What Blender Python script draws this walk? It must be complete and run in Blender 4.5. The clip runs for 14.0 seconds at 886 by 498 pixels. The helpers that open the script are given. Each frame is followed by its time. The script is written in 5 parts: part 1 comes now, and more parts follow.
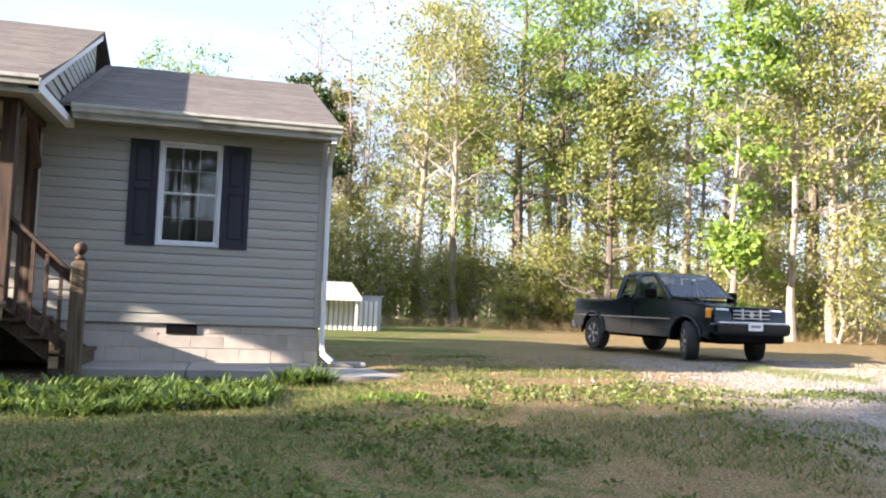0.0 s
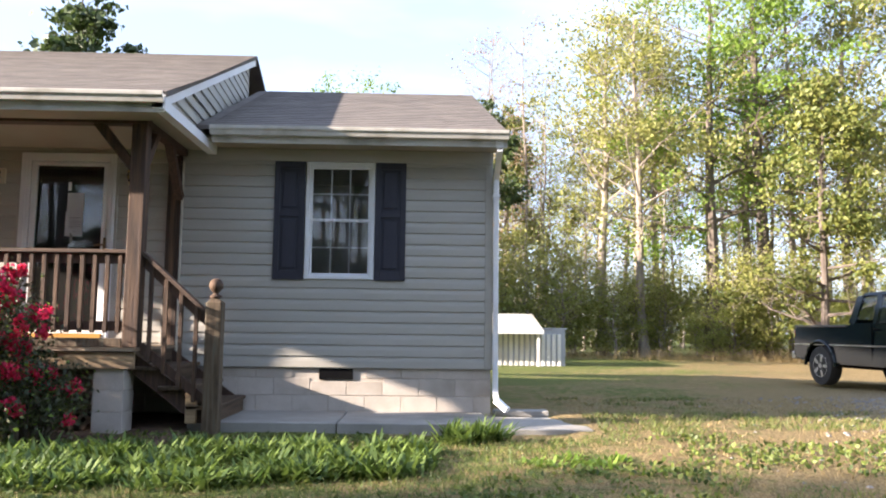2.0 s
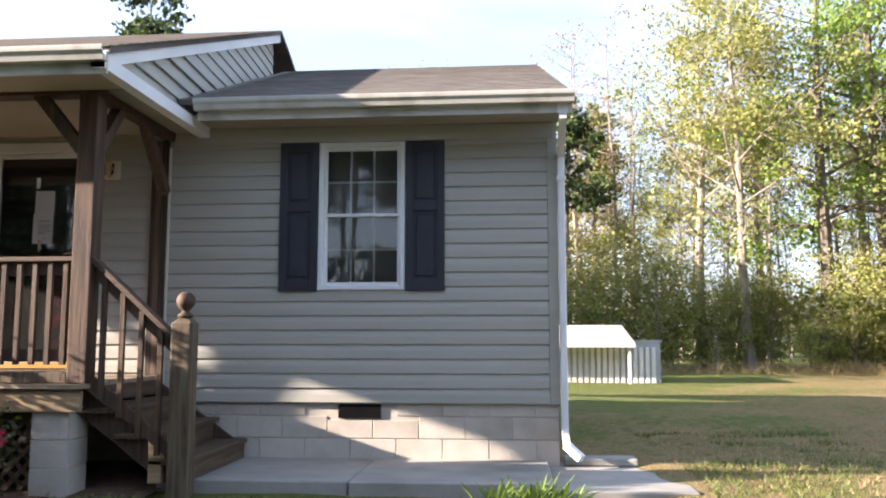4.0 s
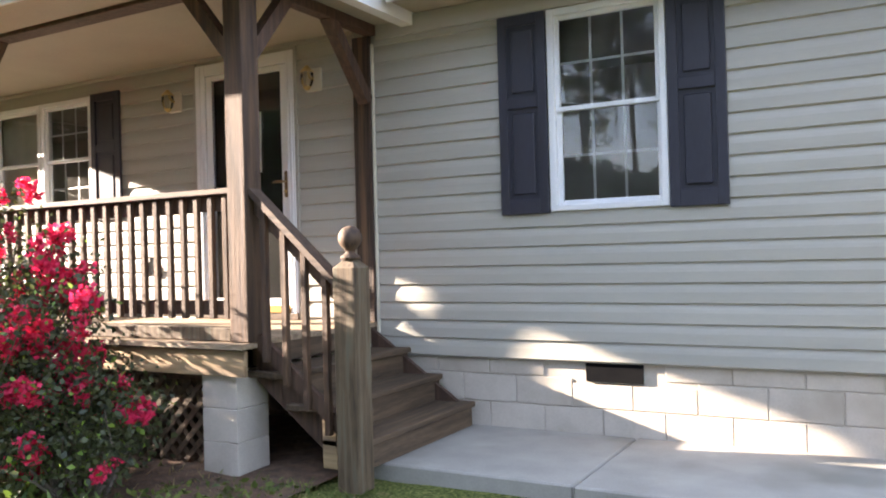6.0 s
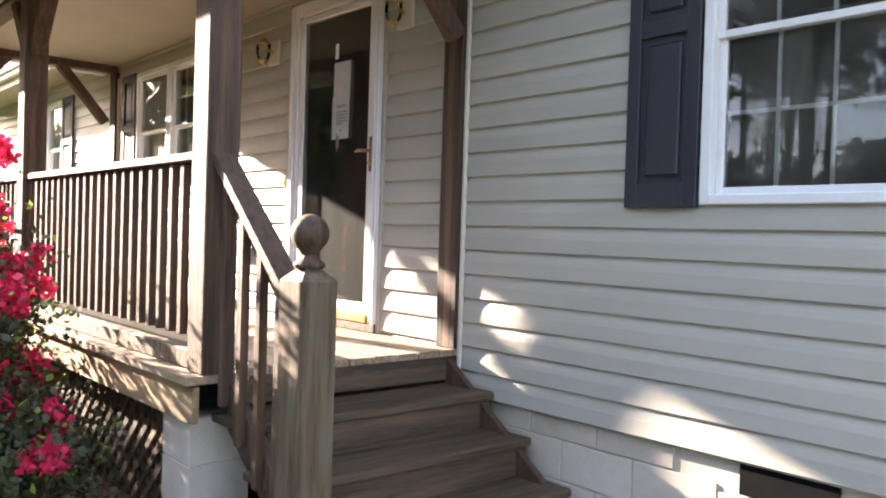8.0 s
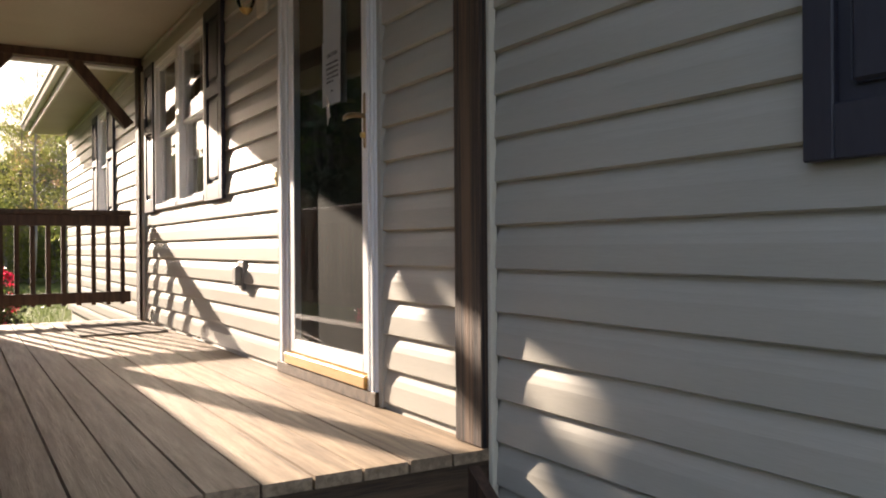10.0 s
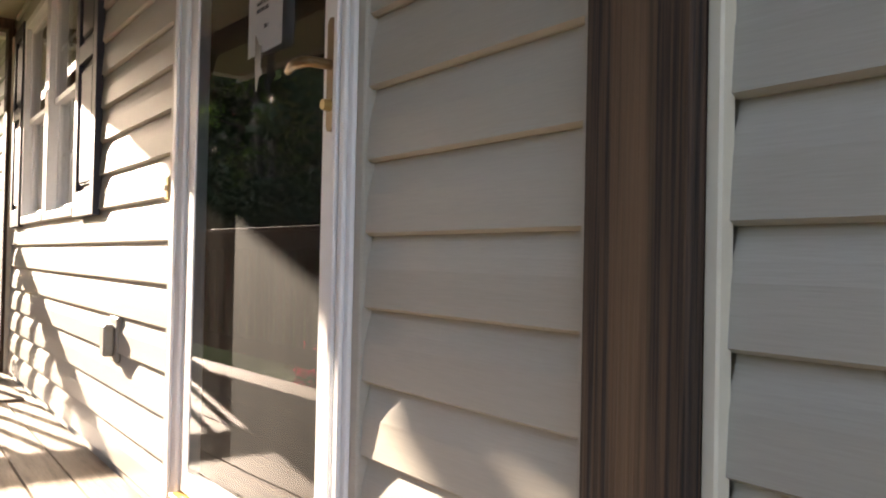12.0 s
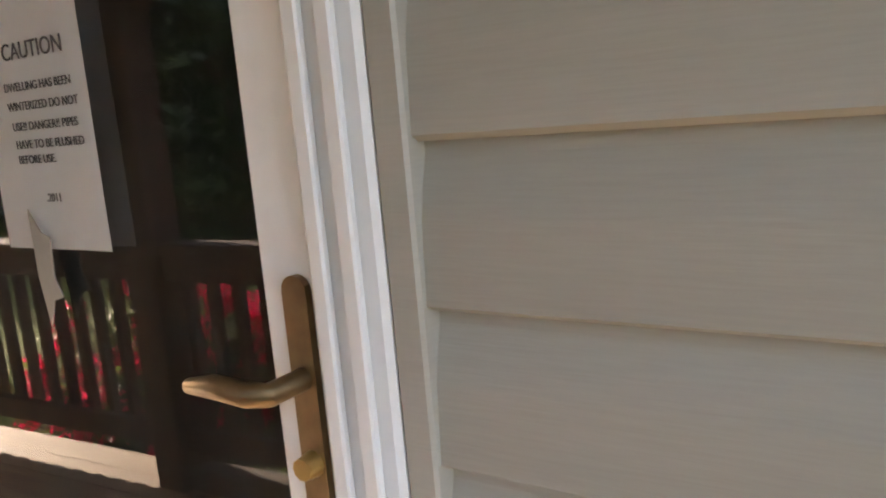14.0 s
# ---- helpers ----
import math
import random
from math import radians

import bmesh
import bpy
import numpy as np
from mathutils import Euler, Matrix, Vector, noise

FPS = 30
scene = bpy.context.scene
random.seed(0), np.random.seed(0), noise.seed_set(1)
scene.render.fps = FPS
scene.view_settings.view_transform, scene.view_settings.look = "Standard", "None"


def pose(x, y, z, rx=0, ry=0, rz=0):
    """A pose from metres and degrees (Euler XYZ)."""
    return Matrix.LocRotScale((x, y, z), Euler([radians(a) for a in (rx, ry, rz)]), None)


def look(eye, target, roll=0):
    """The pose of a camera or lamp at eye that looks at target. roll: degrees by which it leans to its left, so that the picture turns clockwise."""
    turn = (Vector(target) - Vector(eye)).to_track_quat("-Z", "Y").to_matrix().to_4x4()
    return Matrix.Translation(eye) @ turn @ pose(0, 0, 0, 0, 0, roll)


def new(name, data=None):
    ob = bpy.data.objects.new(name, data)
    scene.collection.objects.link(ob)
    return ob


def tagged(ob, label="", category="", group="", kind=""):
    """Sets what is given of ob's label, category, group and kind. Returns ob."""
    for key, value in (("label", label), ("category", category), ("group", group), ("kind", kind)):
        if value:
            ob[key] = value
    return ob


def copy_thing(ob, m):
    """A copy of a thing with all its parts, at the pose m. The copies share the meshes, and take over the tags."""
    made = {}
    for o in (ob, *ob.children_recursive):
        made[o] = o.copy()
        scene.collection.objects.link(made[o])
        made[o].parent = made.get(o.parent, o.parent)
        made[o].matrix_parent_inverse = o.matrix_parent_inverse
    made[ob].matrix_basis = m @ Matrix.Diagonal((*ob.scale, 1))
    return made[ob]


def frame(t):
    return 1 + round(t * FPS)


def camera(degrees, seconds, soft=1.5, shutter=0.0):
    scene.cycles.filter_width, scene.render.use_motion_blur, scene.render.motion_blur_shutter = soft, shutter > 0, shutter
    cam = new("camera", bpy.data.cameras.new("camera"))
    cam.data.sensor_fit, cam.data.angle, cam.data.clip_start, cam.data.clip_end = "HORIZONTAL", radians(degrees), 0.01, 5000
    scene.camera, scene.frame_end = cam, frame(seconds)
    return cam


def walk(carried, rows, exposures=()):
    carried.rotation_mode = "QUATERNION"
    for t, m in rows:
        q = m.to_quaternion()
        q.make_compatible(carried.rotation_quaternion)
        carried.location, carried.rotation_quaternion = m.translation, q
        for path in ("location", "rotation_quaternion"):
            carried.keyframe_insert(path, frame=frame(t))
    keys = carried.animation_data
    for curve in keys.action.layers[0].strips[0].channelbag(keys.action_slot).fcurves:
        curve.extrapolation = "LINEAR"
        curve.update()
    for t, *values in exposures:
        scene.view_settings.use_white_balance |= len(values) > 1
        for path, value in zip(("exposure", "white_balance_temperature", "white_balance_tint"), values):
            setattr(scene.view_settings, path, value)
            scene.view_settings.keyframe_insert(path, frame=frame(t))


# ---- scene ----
cam = camera(56.9, 14.0, soft=2.0)
PATH = [
    (0, (-0.926, -0.959, 1.489), (-0.434, 0.975, 1.622), 2.1),
    (0.5, (-0.829, -0.577, 1.527), (-0.551, 1.397, 1.68), 1.6),
    (1, (-0.778, -0.17, 1.546), (-0.612, 1.82, 1.664), -0.3),
    (1.5, (-0.708, 0.274, 1.544), (-0.645, 2.263, 1.74), 0.8),
    (2, (-0.605, 0.74, 1.541), (-0.551, 2.729, 1.739), 0.7),
    (2.5, (-0.499, 1.129, 1.563), (-0.273, 3.109, 1.733), 0.8),
    (3, (-0.35, 1.647, 1.593), (-0.239, 3.639, 1.723), 2.4),
    (3.5, (-0.299, 2.215, 1.622), (-0.252, 4.204, 1.824), 0.0),
    (4, (-0.197, 2.82, 1.659), (-0.363, 4.801, 1.88), 0.0),
    (4.2, (-0.152, 3.047, 1.671), (-0.463, 5.015, 1.851), 0.3),
    (6.3, (0.087, 5.199, 1.852), (-0.988, 6.886, 1.863), -1.6),
    (6.5, (0.084, 5.413, 1.855), (-1.079, 7.039, 1.909), -1.1),
    (7, (0.055, 5.909, 1.873), (-1.296, 7.382, 1.959), 0.5),
    (7.2, (0.044, 6.153, 1.893), (-1.339, 7.598, 1.918), 0.5),
    (9.3, (-0.778, 8.167, 1.962), (-2.483, 9.213, 1.941), 3.2),
    (9.5, (-0.916, 8.309, 1.941), (-2.645, 9.315, 1.909), 2.9),
    (10, (-1.323, 8.622, 1.939), (-3.04, 9.647, 1.935), -0.4),
    (10.5, (-1.744, 8.899, 1.95), (-3.567, 9.72, 1.938), 1.6),
    (11, (-2.117, 9.046, 1.92), (-3.789, 10.144, 1.923), 2.3),
    (11.5, (-2.473, 9.189, 1.955), (-4.086, 10.372, 1.943), 0.7),
    (12, (-2.8, 9.283, 2.085), (-4.439, 10.428, 2.116), 1.2),
    (12.5, (-3.035, 9.311, 2.204), (-4.46, 10.71, 2.113), 0.1),
    (13, (-3.293, 9.376, 2.388), (-4.608, 10.87, 2.189), 1.7),
    (13.5, (-3.531, 9.414, 2.55), (-4.703, 11.014, 2.297), -1.7),
    (14, (-3.687, 9.5, 2.66), (-4.798, 11.126, 2.313), -5.0),
]
EXPOSURES = [(t, e, k, 18.5) for t, e, k in ((0, 2.47, 6450), (4.2, 2.5, 6500), (6.3, 3.55, 6850), (7.2, 3.6, 6850), (9.3, 2.75, 6950), (10.5, 1.95, 7100), (11.2, 1.95, 7150), (11.5, 2.42, 7200), (12.0, 2.98, 7250), (12.5, 3.48, 7300), (13.0, 3.87, 7500), (13.5, 4.13, 7500), (14, 4.0, 7500))]
walk(cam, [(t, look(eye, target, roll)) for t, eye, target, roll in PATH], EXPOSURES)

# ---- world, sun, exposure ----
SUN_WAY = Vector((1.0, 0.232, -0.318)).normalized()
world = bpy.data.worlds.new("world")
scene.world = world
world.use_nodes = True
wn = world.node_tree
wn.nodes.clear()
sky = wn.nodes.new("ShaderNodeTexSky")
sky.sky_type = "NISHITA"
sky.sun_disc = False
sky.sun_elevation = math.asin(-SUN_WAY.z)
sky.sun_rotation = math.atan2(-SUN_WAY.x, -SUN_WAY.y)
sky.dust_density = 1.5
sky.air_density = 1.0
bg = wn.nodes.new("ShaderNodeBackground")
bg.inputs["Strength"].default_value = 0.055
wo = wn.nodes.new("ShaderNodeOutputWorld")
# thin high cloud: a soft pale veil mixed into the sky
tcw = wn.nodes.new("ShaderNodeTexCoord")
mpw = wn.nodes.new("ShaderNodeMapping")
mpw.inputs["Scale"].default_value = (1.2, 1.2, 4.0)
nzw = wn.nodes.new("ShaderNodeTexNoise")
nzw.inputs["Scale"].default_value = 1.6
nzw.inputs["Detail"].default_value = 5.0
crw = wn.nodes.new("ShaderNodeValToRGB")
crw.color_ramp.elements[0].position, crw.color_ramp.elements[0].color = 0.42, (0.28, 0.28, 0.28, 1)
crw.color_ramp.elements[1].position, crw.color_ramp.elements[1].color = 0.72, (0.6, 0.6, 0.6, 1)
mxw = wn.nodes.new("ShaderNodeMixRGB")
mxw.inputs[2].default_value = (6.4, 8.2, 11.2, 1)
wn.links.new(tcw.outputs["Generated"], mpw.inputs[0])
wn.links.new(mpw.outputs[0], nzw.inputs[0])
wn.links.new(nzw.outputs[0], crw.inputs[0])
wn.links.new(crw.outputs[0], mxw.inputs[0])
wn.links.new(sky.outputs[0], mxw.inputs[1])
wn.links.new(mxw.outputs[0], bg.inputs[0])
wn.links.new(bg.outputs[0], wo.inputs[0])
sun = new("sun", bpy.data.lights.new("sun", "SUN"))
sun.data.energy, sun.data.angle, sun.data.color = 4.6, radians(0.6), (1.0, 0.89, 0.74)
sun.rotation_mode = "QUATERNION"
sun.rotation_quaternion = SUN_WAY.to_track_quat("-Z", "Y")
sun.location = (-30, -6, 20)


# ---- materials ----
def material(name, low, high, scale=4.0, rough=0.6, metal=0.0, bump=0.0, stretch=(1, 1, 1), fine=40.0, finebump=None, stain=None, spec=0.5, vary=0.0, space="Object"):
    """Two scales of noise between two colours, a fine grain in the relief, an optional stain colour."""
    m = bpy.data.materials.new(name)
    m.use_nodes = True
    n, l = m.node_tree.nodes, m.node_tree.links
    p = n["Principled BSDF"]
    p.inputs["Roughness"].default_value, p.inputs["Metallic"].default_value = rough, metal
    p.inputs["Specular IOR Level"].default_value = spec
    tc, mp = n.new("ShaderNodeTexCoord"), n.new("ShaderNodeMapping")
    mp.inputs["Scale"].default_value = stretch
    l.new(tc.outputs[space], mp.inputs[0])
    vec = mp.outputs[0]
    oi = n.new("ShaderNodeObjectInfo")
    if vary:
        sh = n.new("ShaderNodeVectorMath")
        sh.operation = "ADD"
        sc = n.new("ShaderNodeMath")
        sc.operation = "MULTIPLY"
        sc.inputs[1].default_value = 37.0
        l.new(oi.outputs["Random"], sc.inputs[0])
        l.new(vec, sh.inputs[0])
        l.new(sc.outputs[0], sh.inputs[1])
        vec = sh.outputs[0]
    a, b = n.new("ShaderNodeTexNoise"), n.new("ShaderNodeTexNoise")
    a.inputs["Scale"].default_value, a.inputs["Detail"].default_value = scale, 6.0
    b.inputs["Scale"].default_value, b.inputs["Detail"].default_value = fine, 4.0
    l.new(vec, a.inputs[0])
    l.new(vec, b.inputs[0])
    add = n.new("ShaderNodeMath")
    add.operation = "MULTIPLY_ADD"
    add.inputs[1].default_value = 0.45
    l.new(b.outputs[0], add.inputs[0])
    l.new(a.outputs[0], add.inputs[2])
    cr = n.new("ShaderNodeValToRGB")
    e = cr.color_ramp.elements
    e[0].position, e[0].color = 0.5, (*low, 1)
    e[1].position, e[1].color = 0.95, (*high, 1)
    l.new(add.outputs[0], cr.inputs[0])
    col = cr.outputs[0]
    if stain:
        c, rmp, mx = n.new("ShaderNodeTexNoise"), n.new("ShaderNodeValToRGB"), n.new("ShaderNodeMixRGB")
        c.inputs["Scale"].default_value, c.inputs["Detail"].default_value = stain[1], 3.0
        l.new(vec, c.inputs[0])
        rmp.color_ramp.elements[0].position, rmp.color_ramp.elements[1].position = 0.52, 0.7
        l.new(c.outputs[0], rmp.inputs[0])
        l.new(rmp.outputs[0], mx.inputs[0])
        l.new(col, mx.inputs[1])
        mx.inputs[2].default_value = (*stain[0], 1)
        col = mx.outputs[0]
    if vary:
        hs, mr = n.new("ShaderNodeHueSaturation"), n.new("ShaderNodeMapRange")
        mr.inputs[3].default_value, mr.inputs[4].default_value = 1 - vary, 1 + vary
        l.new(oi.outputs["Random"], mr.inputs[0])
        l.new(mr.outputs[0], hs.inputs["Value"])
        l.new(col, hs.inputs["Color"])
        col = hs.outputs[0]
    l.new(col, p.inputs["Base Color"])
    if bump:
        bp = n.new("ShaderNodeBump")
        bp.inputs["Strength"].default_value, bp.inputs["Distance"].default_value = 1.0, bump
        l.new(add.outputs[0], bp.inputs["Height"])
        l.new(bp.outputs[0], p.inputs["Normal"])
    return m


def glass_material(name, tint, ior):
    """A pane: clear, with the mirror share that Fresnel gives."""
    m = bpy.data.materials.new(name)
    m.use_nodes = True
    n, l = m.node_tree.nodes, m.node_tree.links
    n.clear()
    out, mix = n.new("ShaderNodeOutputMaterial"), n.new("ShaderNodeMixShader")
    tr, gl, fr = n.new("ShaderNodeBsdfTransparent"), n.new("ShaderNodeBsdfGlossy"), n.new("ShaderNodeFresnel")
    tr.inputs[0].default_value = (*tint, 1)
    gl.inputs["Roughness"].default_value = 0.012
    gl.inputs[0].default_value = (0.95, 0.97, 1, 1)
    fr.inputs[0].default_value = ior
    l.new(fr.outputs[0], mix.inputs[0])
    l.new(tr.outputs[0], mix.inputs[1])
    l.new(gl.outputs[0], mix.inputs[2])
    l.new(mix.outputs[0], out.inputs[0])
    return m


def leaf_material(name, low, high, through_share=0.45):
    """Leaves: colour varies from leaf to leaf, and light comes through them."""
    m = bpy.data.materials.new(name)
    m.use_nodes = True
    n, l = m.node_tree.nodes, m.node_tree.links
    n.clear()
    out, mix, di, tl = n.new("ShaderNodeOutputMaterial"), n.new("ShaderNodeMixShader"), n.new("ShaderNodeBsdfPrincipled"), n.new("ShaderNodeBsdfTranslucent")
    ge, cr = n.new("ShaderNodeNewGeometry"), n.new("ShaderNodeValToRGB")
    cr.color_ramp.elements[0].color, cr.color_ramp.elements[1].color = (*low, 1), (*high, 1)
    l.new(ge.outputs["Random Per Island"], cr.inputs[0])
    l.new(cr.outputs[0], di.inputs["Base Color"])
    l.new(cr.outputs[0], tl.inputs[0])
    di.inputs["Roughness"].default_value = 0.55
    mix.inputs[0].default_value = through_share
    l.new(di.outputs[0], mix.inputs[1])
    l.new(tl.outputs[0], mix.inputs[2])
    l.new(mix.outputs[0], out.inputs[0])
    return m


SIDING = material("siding_vinyl", (0.35, 0.335, 0.29), (0.415, 0.395, 0.345), 1.3, 0.42, 0, 0.0006, (0.35, 1, 6), 60, vary=0.02)
TRIMW = material("trim_white", (0.70, 0.71, 0.72), (0.80, 0.80, 0.80), 2.0, 0.4, 0, 0.0004)
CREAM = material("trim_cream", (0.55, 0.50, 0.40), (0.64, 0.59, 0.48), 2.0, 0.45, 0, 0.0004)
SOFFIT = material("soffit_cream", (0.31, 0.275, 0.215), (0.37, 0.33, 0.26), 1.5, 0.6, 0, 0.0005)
GUTTER = material("gutter_paint", (0.50, 0.49, 0.45), (0.60, 0.58, 0.53), 3.0, 0.35, 0, 0.0003, stain=((0.35, 0.33, 0.28), 3.0))
SHINGLE = material("asphalt_shingle", (0.095, 0.083, 0.074), (0.17, 0.148, 0.128), 3.0, 0.9, 0, 0.004, (1, 1, 1), 120, vary=0.12)
BLOCK = material("painted_block", (0.42, 0.37, 0.31), (0.52, 0.465, 0.40), 5.0, 0.8, 0, 0.003, fine=70, vary=0.04, stain=((0.36, 0.31, 0.25), 2.0))
SHUTTER = material("shutter_navy", (0.016, 0.016, 0.026), (0.030, 0.030, 0.045), 4.0, 0.5, 0, 0.0006, (1, 1, 0.2), 80)
WOODDARK = material("stained_wood_dark", (0.035, 0.018, 0.012), (0.105, 0.058, 0.036), 5.0, 0.7, 0, 0.003, (7, 7, 0.5), 30, vary=0.1)
WALLPOST = material("wall_post_wood", (0.008, 0.005, 0.004), (0.075, 0.042, 0.026), 1.5, 0.78, 0, 0.004, (85, 85, 1.1), 4)


def worn_core(m, x_mid, half, tone):
    """Stain worn off down the middle of a post, with a ragged edge that follows the grain."""
    n, l = m.node_tree.nodes, m.node_tree.links
    p = n["Principled BSDF"]
    col = p.inputs["Base Color"].links[0].from_socket
    g, sp, tx, mp = n.new("ShaderNodeTexCoord"), n.new("ShaderNodeSeparateXYZ"), n.new("ShaderNodeTexNoise"), n.new("ShaderNodeMapping")
    mp.inputs["Scale"].default_value = (30, 30, 0.9)
    tx.inputs["Scale"].default_value, tx.inputs["Detail"].default_value = 1.6, 7.0
    l.new(g.outputs["Object"], sp.inputs[0])
    l.new(g.outputs["Object"], mp.inputs[0])
    l.new(mp.outputs[0], tx.inputs[0])
    off, ab, sub, mr, mx, sc = (n.new("ShaderNodeMath"), n.new("ShaderNodeMath"), n.new("ShaderNodeMath"), n.new("ShaderNodeMapRange"), n.new("ShaderNodeMixRGB"), n.new("ShaderNodeMath"))
    off.operation, ab.operation, sub.operation, sc.operation = "SUBTRACT", "ABSOLUTE", "ADD", "MULTIPLY"
    off.inputs[1].default_value = x_mid
    sc.inputs[1].default_value = half * 3.0
    l.new(sp.outputs[0], off.inputs[0])
    l.new(off.outputs[0], ab.inputs[0])
    l.new(tx.outputs[0], sc.inputs[0])
    l.new(ab.outputs[0], sub.inputs[0])
    l.new(sc.outputs[0], sub.inputs[1])
    mr.inputs[1].default_value, mr.inputs[2].default_value, mr.inputs[3].default_value, mr.inputs[4].default_value = half * 1.7, half * 2.7, 0.62, 0.0
    l.new(sub.outputs[0], mr.inputs[0])
    l.new(mr.outputs[0], mx.inputs[0])
    l.new(col, mx.inputs[1])
    mx.inputs[2].default_value = (*tone, 1)
    l.new(mx.outputs[0], p.inputs["Base Color"])


worn_core(WALLPOST, -3.398, 0.026, (0.17, 0.10, 0.055))
for x in WALLPOST.node_tree.nodes:
    if x.type == "VALTORGB":
        x.color_ramp.elements[0].position, x.color_ramp.elements[1].position = 0.62, 0.84
WOODPOST = material("weathered_post_wood", (0.022, 0.011, 0.006), (0.120, 0.066, 0.034), 4.0, 0.75, 0, 0.004, (9, 9, 0.45), 26, vary=0.08, stain=((0.06, 0.035, 0.025), 3.0))
WOODRAILX = material("rail_wood", (0.036, 0.020, 0.013), (0.105, 0.062, 0.038), 4.0, 0.7, 0, 0.003, (0.5, 9, 9), 26, vary=0.1)
WOODNEWEL = material("newel_wood_grey", (0.036, 0.023, 0.012), (0.150, 0.100, 0.055), 4.0, 0.8, 0, 0.004, (8, 8, 0.5), 28, stain=((0.10, 0.09, 0.06), 4.0))
DECK = material("deck_pine", (0.15, 0.105, 0.064), (0.43, 0.32, 0.21), 3.5, 0.62, 0, 0.003, (0.7, 11, 11), 24, vary=0.16, stain=((0.24, 0.17, 0.11), 1.6))
FASCIA = material("fascia_pine", (0.26, 0.17, 0.085), (0.47, 0.33, 0.18), 2.6, 0.7, 0, 0.002, (0.5, 7, 7), 24, stain=((0.16, 0.11, 0.07), 1.5))
STAIRWOOD = material("stair_wood", (0.034, 0.021, 0.012), (0.125, 0.080, 0.046), 3.0, 0.75, 0, 0.003, (9, 0.5, 9), 24, vary=0.1)
SILLWOOD = material("varnished_sill", (0.42, 0.22, 0.05), (0.58, 0.34, 0.09), 4.0, 0.4, 0, 0.001, (0.5, 8, 8), 20)
CONCRETE = material("concrete", (0.25, 0.235, 0.21), (0.35, 0.33, 0.295), 3.0, 0.85, 0, 0.003, fine=90, stain=((0.19, 0.18, 0.155), 1.2))
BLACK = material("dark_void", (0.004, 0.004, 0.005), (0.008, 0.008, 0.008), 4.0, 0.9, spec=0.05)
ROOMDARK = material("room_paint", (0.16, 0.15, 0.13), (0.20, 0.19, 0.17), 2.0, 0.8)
BLIND = material("blind_cloth", (0.50, 0.43, 0.33), (0.58, 0.50, 0.40), 8.0, 0.8, 0, 0.001)
BRONZE = material("aged_brass", (0.14, 0.095, 0.055), (0.30, 0.21, 0.11), 12.0, 0.42, 0.85, 0.0005)
BRASS = material("brass", (0.50, 0.36, 0.14), (0.65, 0.48, 0.20), 12.0, 0.3, 0.9)
PAPER = material("paper", (0.80, 0.82, 0.83), (0.86, 0.87, 0.87), 6.0, 0.8)
INK = material("ink", (0.02, 0.02, 0.03), (0.04, 0.04, 0.05), 6.0, 0.7)
GREYBOX = material("grey_plastic", (0.20, 0.19, 0.17), (0.28, 0.27, 0.25), 6.0, 0.5)
PANE = glass_material("window_glass", (0.90, 0.93, 0.92), 1.75)
DOORPANE = glass_material("door_glass", (0.90, 0.93, 0.92), 1.75)


def dust_haze(m, share):
    """A thin film on a pane: dust that the sun shows, or painted reflection haze."""
    n, l = m.node_tree.nodes, m.node_tree.links
    out = next(x for x in n if x.type == "OUTPUT_MATERIAL")
    clean = out.inputs[0].links[0].from_socket
    df, mx, tx, mr = n.new("ShaderNodeBsdfDiffuse"), n.new("ShaderNodeMixShader"), n.new("ShaderNodeTexNoise"), n.new("ShaderNodeMapRange")
    df.inputs[0].default_value = (0.75, 0.72, 0.65, 1)
    tx.inputs["Scale"].default_value, tx.inputs["Detail"].default_value = 5.0, 8.0
    mr.inputs[1].default_value, mr.inputs[2].default_value, mr.inputs[3].default_value, mr.inputs[4].default_value = 0.35, 0.75, share * 0.4, share * 2.0
    l.new(tx.outputs[0], mr.inputs[0])
    l.new(mr.outputs[0], mx.inputs[0])
    l.new(clean, mx.inputs[1])
    l.new(df.outputs[0], mx.inputs[2])
    l.new(mx.outputs[0], out.inputs[0])


dust_haze(DOORPANE, 0.016)
# on the windows the film imitates the pale haze of their reflections
dust_haze(PANE, 0.06)
LAMPGLASS = glass_material("lamp_glass", (0.92, 0.90, 0.82), 1.5)
BARK = material("bark", (0.085, 0.066, 0.052), (0.21, 0.172, 0.14), 3.0, 0.9, 0, 0.02, (2, 2, 0.4), 14, vary=0.15)
BARKPALE = material("bark_pale", (0.16, 0.135, 0.11), (0.34, 0.295, 0.245), 3.0, 0.9, 0, 0.015, (2, 2, 0.4), 14, vary=0.12)
LEAFSPRING = leaf_material("leaf_spring", (0.17, 0.215, 0.045), (0.34, 0.36, 0.10))
LEAFGREEN = leaf_material("leaf_green", (0.12, 0.21, 0.03), (0.25, 0.36, 0.06))
LEAFOLIVE = leaf_material("leaf_olive", (0.19, 0.205, 0.055), (0.35, 0.345, 0.10))
LEAFPINE = leaf_material("needle_pine", (0.10, 0.14, 0.03), (0.23, 0.235, 0.055), 0.35)
LEAFDARK = leaf_material("needle_dark", (0.03, 0.055, 0.016), (0.075, 0.11, 0.03), 0.25)
LEAFBUD = leaf_material("bud_red", (0.22, 0.13, 0.07), (0.34, 0.22, 0.11))
LEAFSTRAP = leaf_material("leaf_strap", (0.045, 0.09, 0.018), (0.18, 0.255, 0.05), 0.35)
LEAFBUSH = leaf_material("leaf_bush", (0.022, 0.030, 0.012), (0.075, 0.085, 0.028), 0.3)
PETAL = leaf_material("petal_red", (0.60, 0.010, 0.060), (0.88, 0.05, 0.15), 0.35)
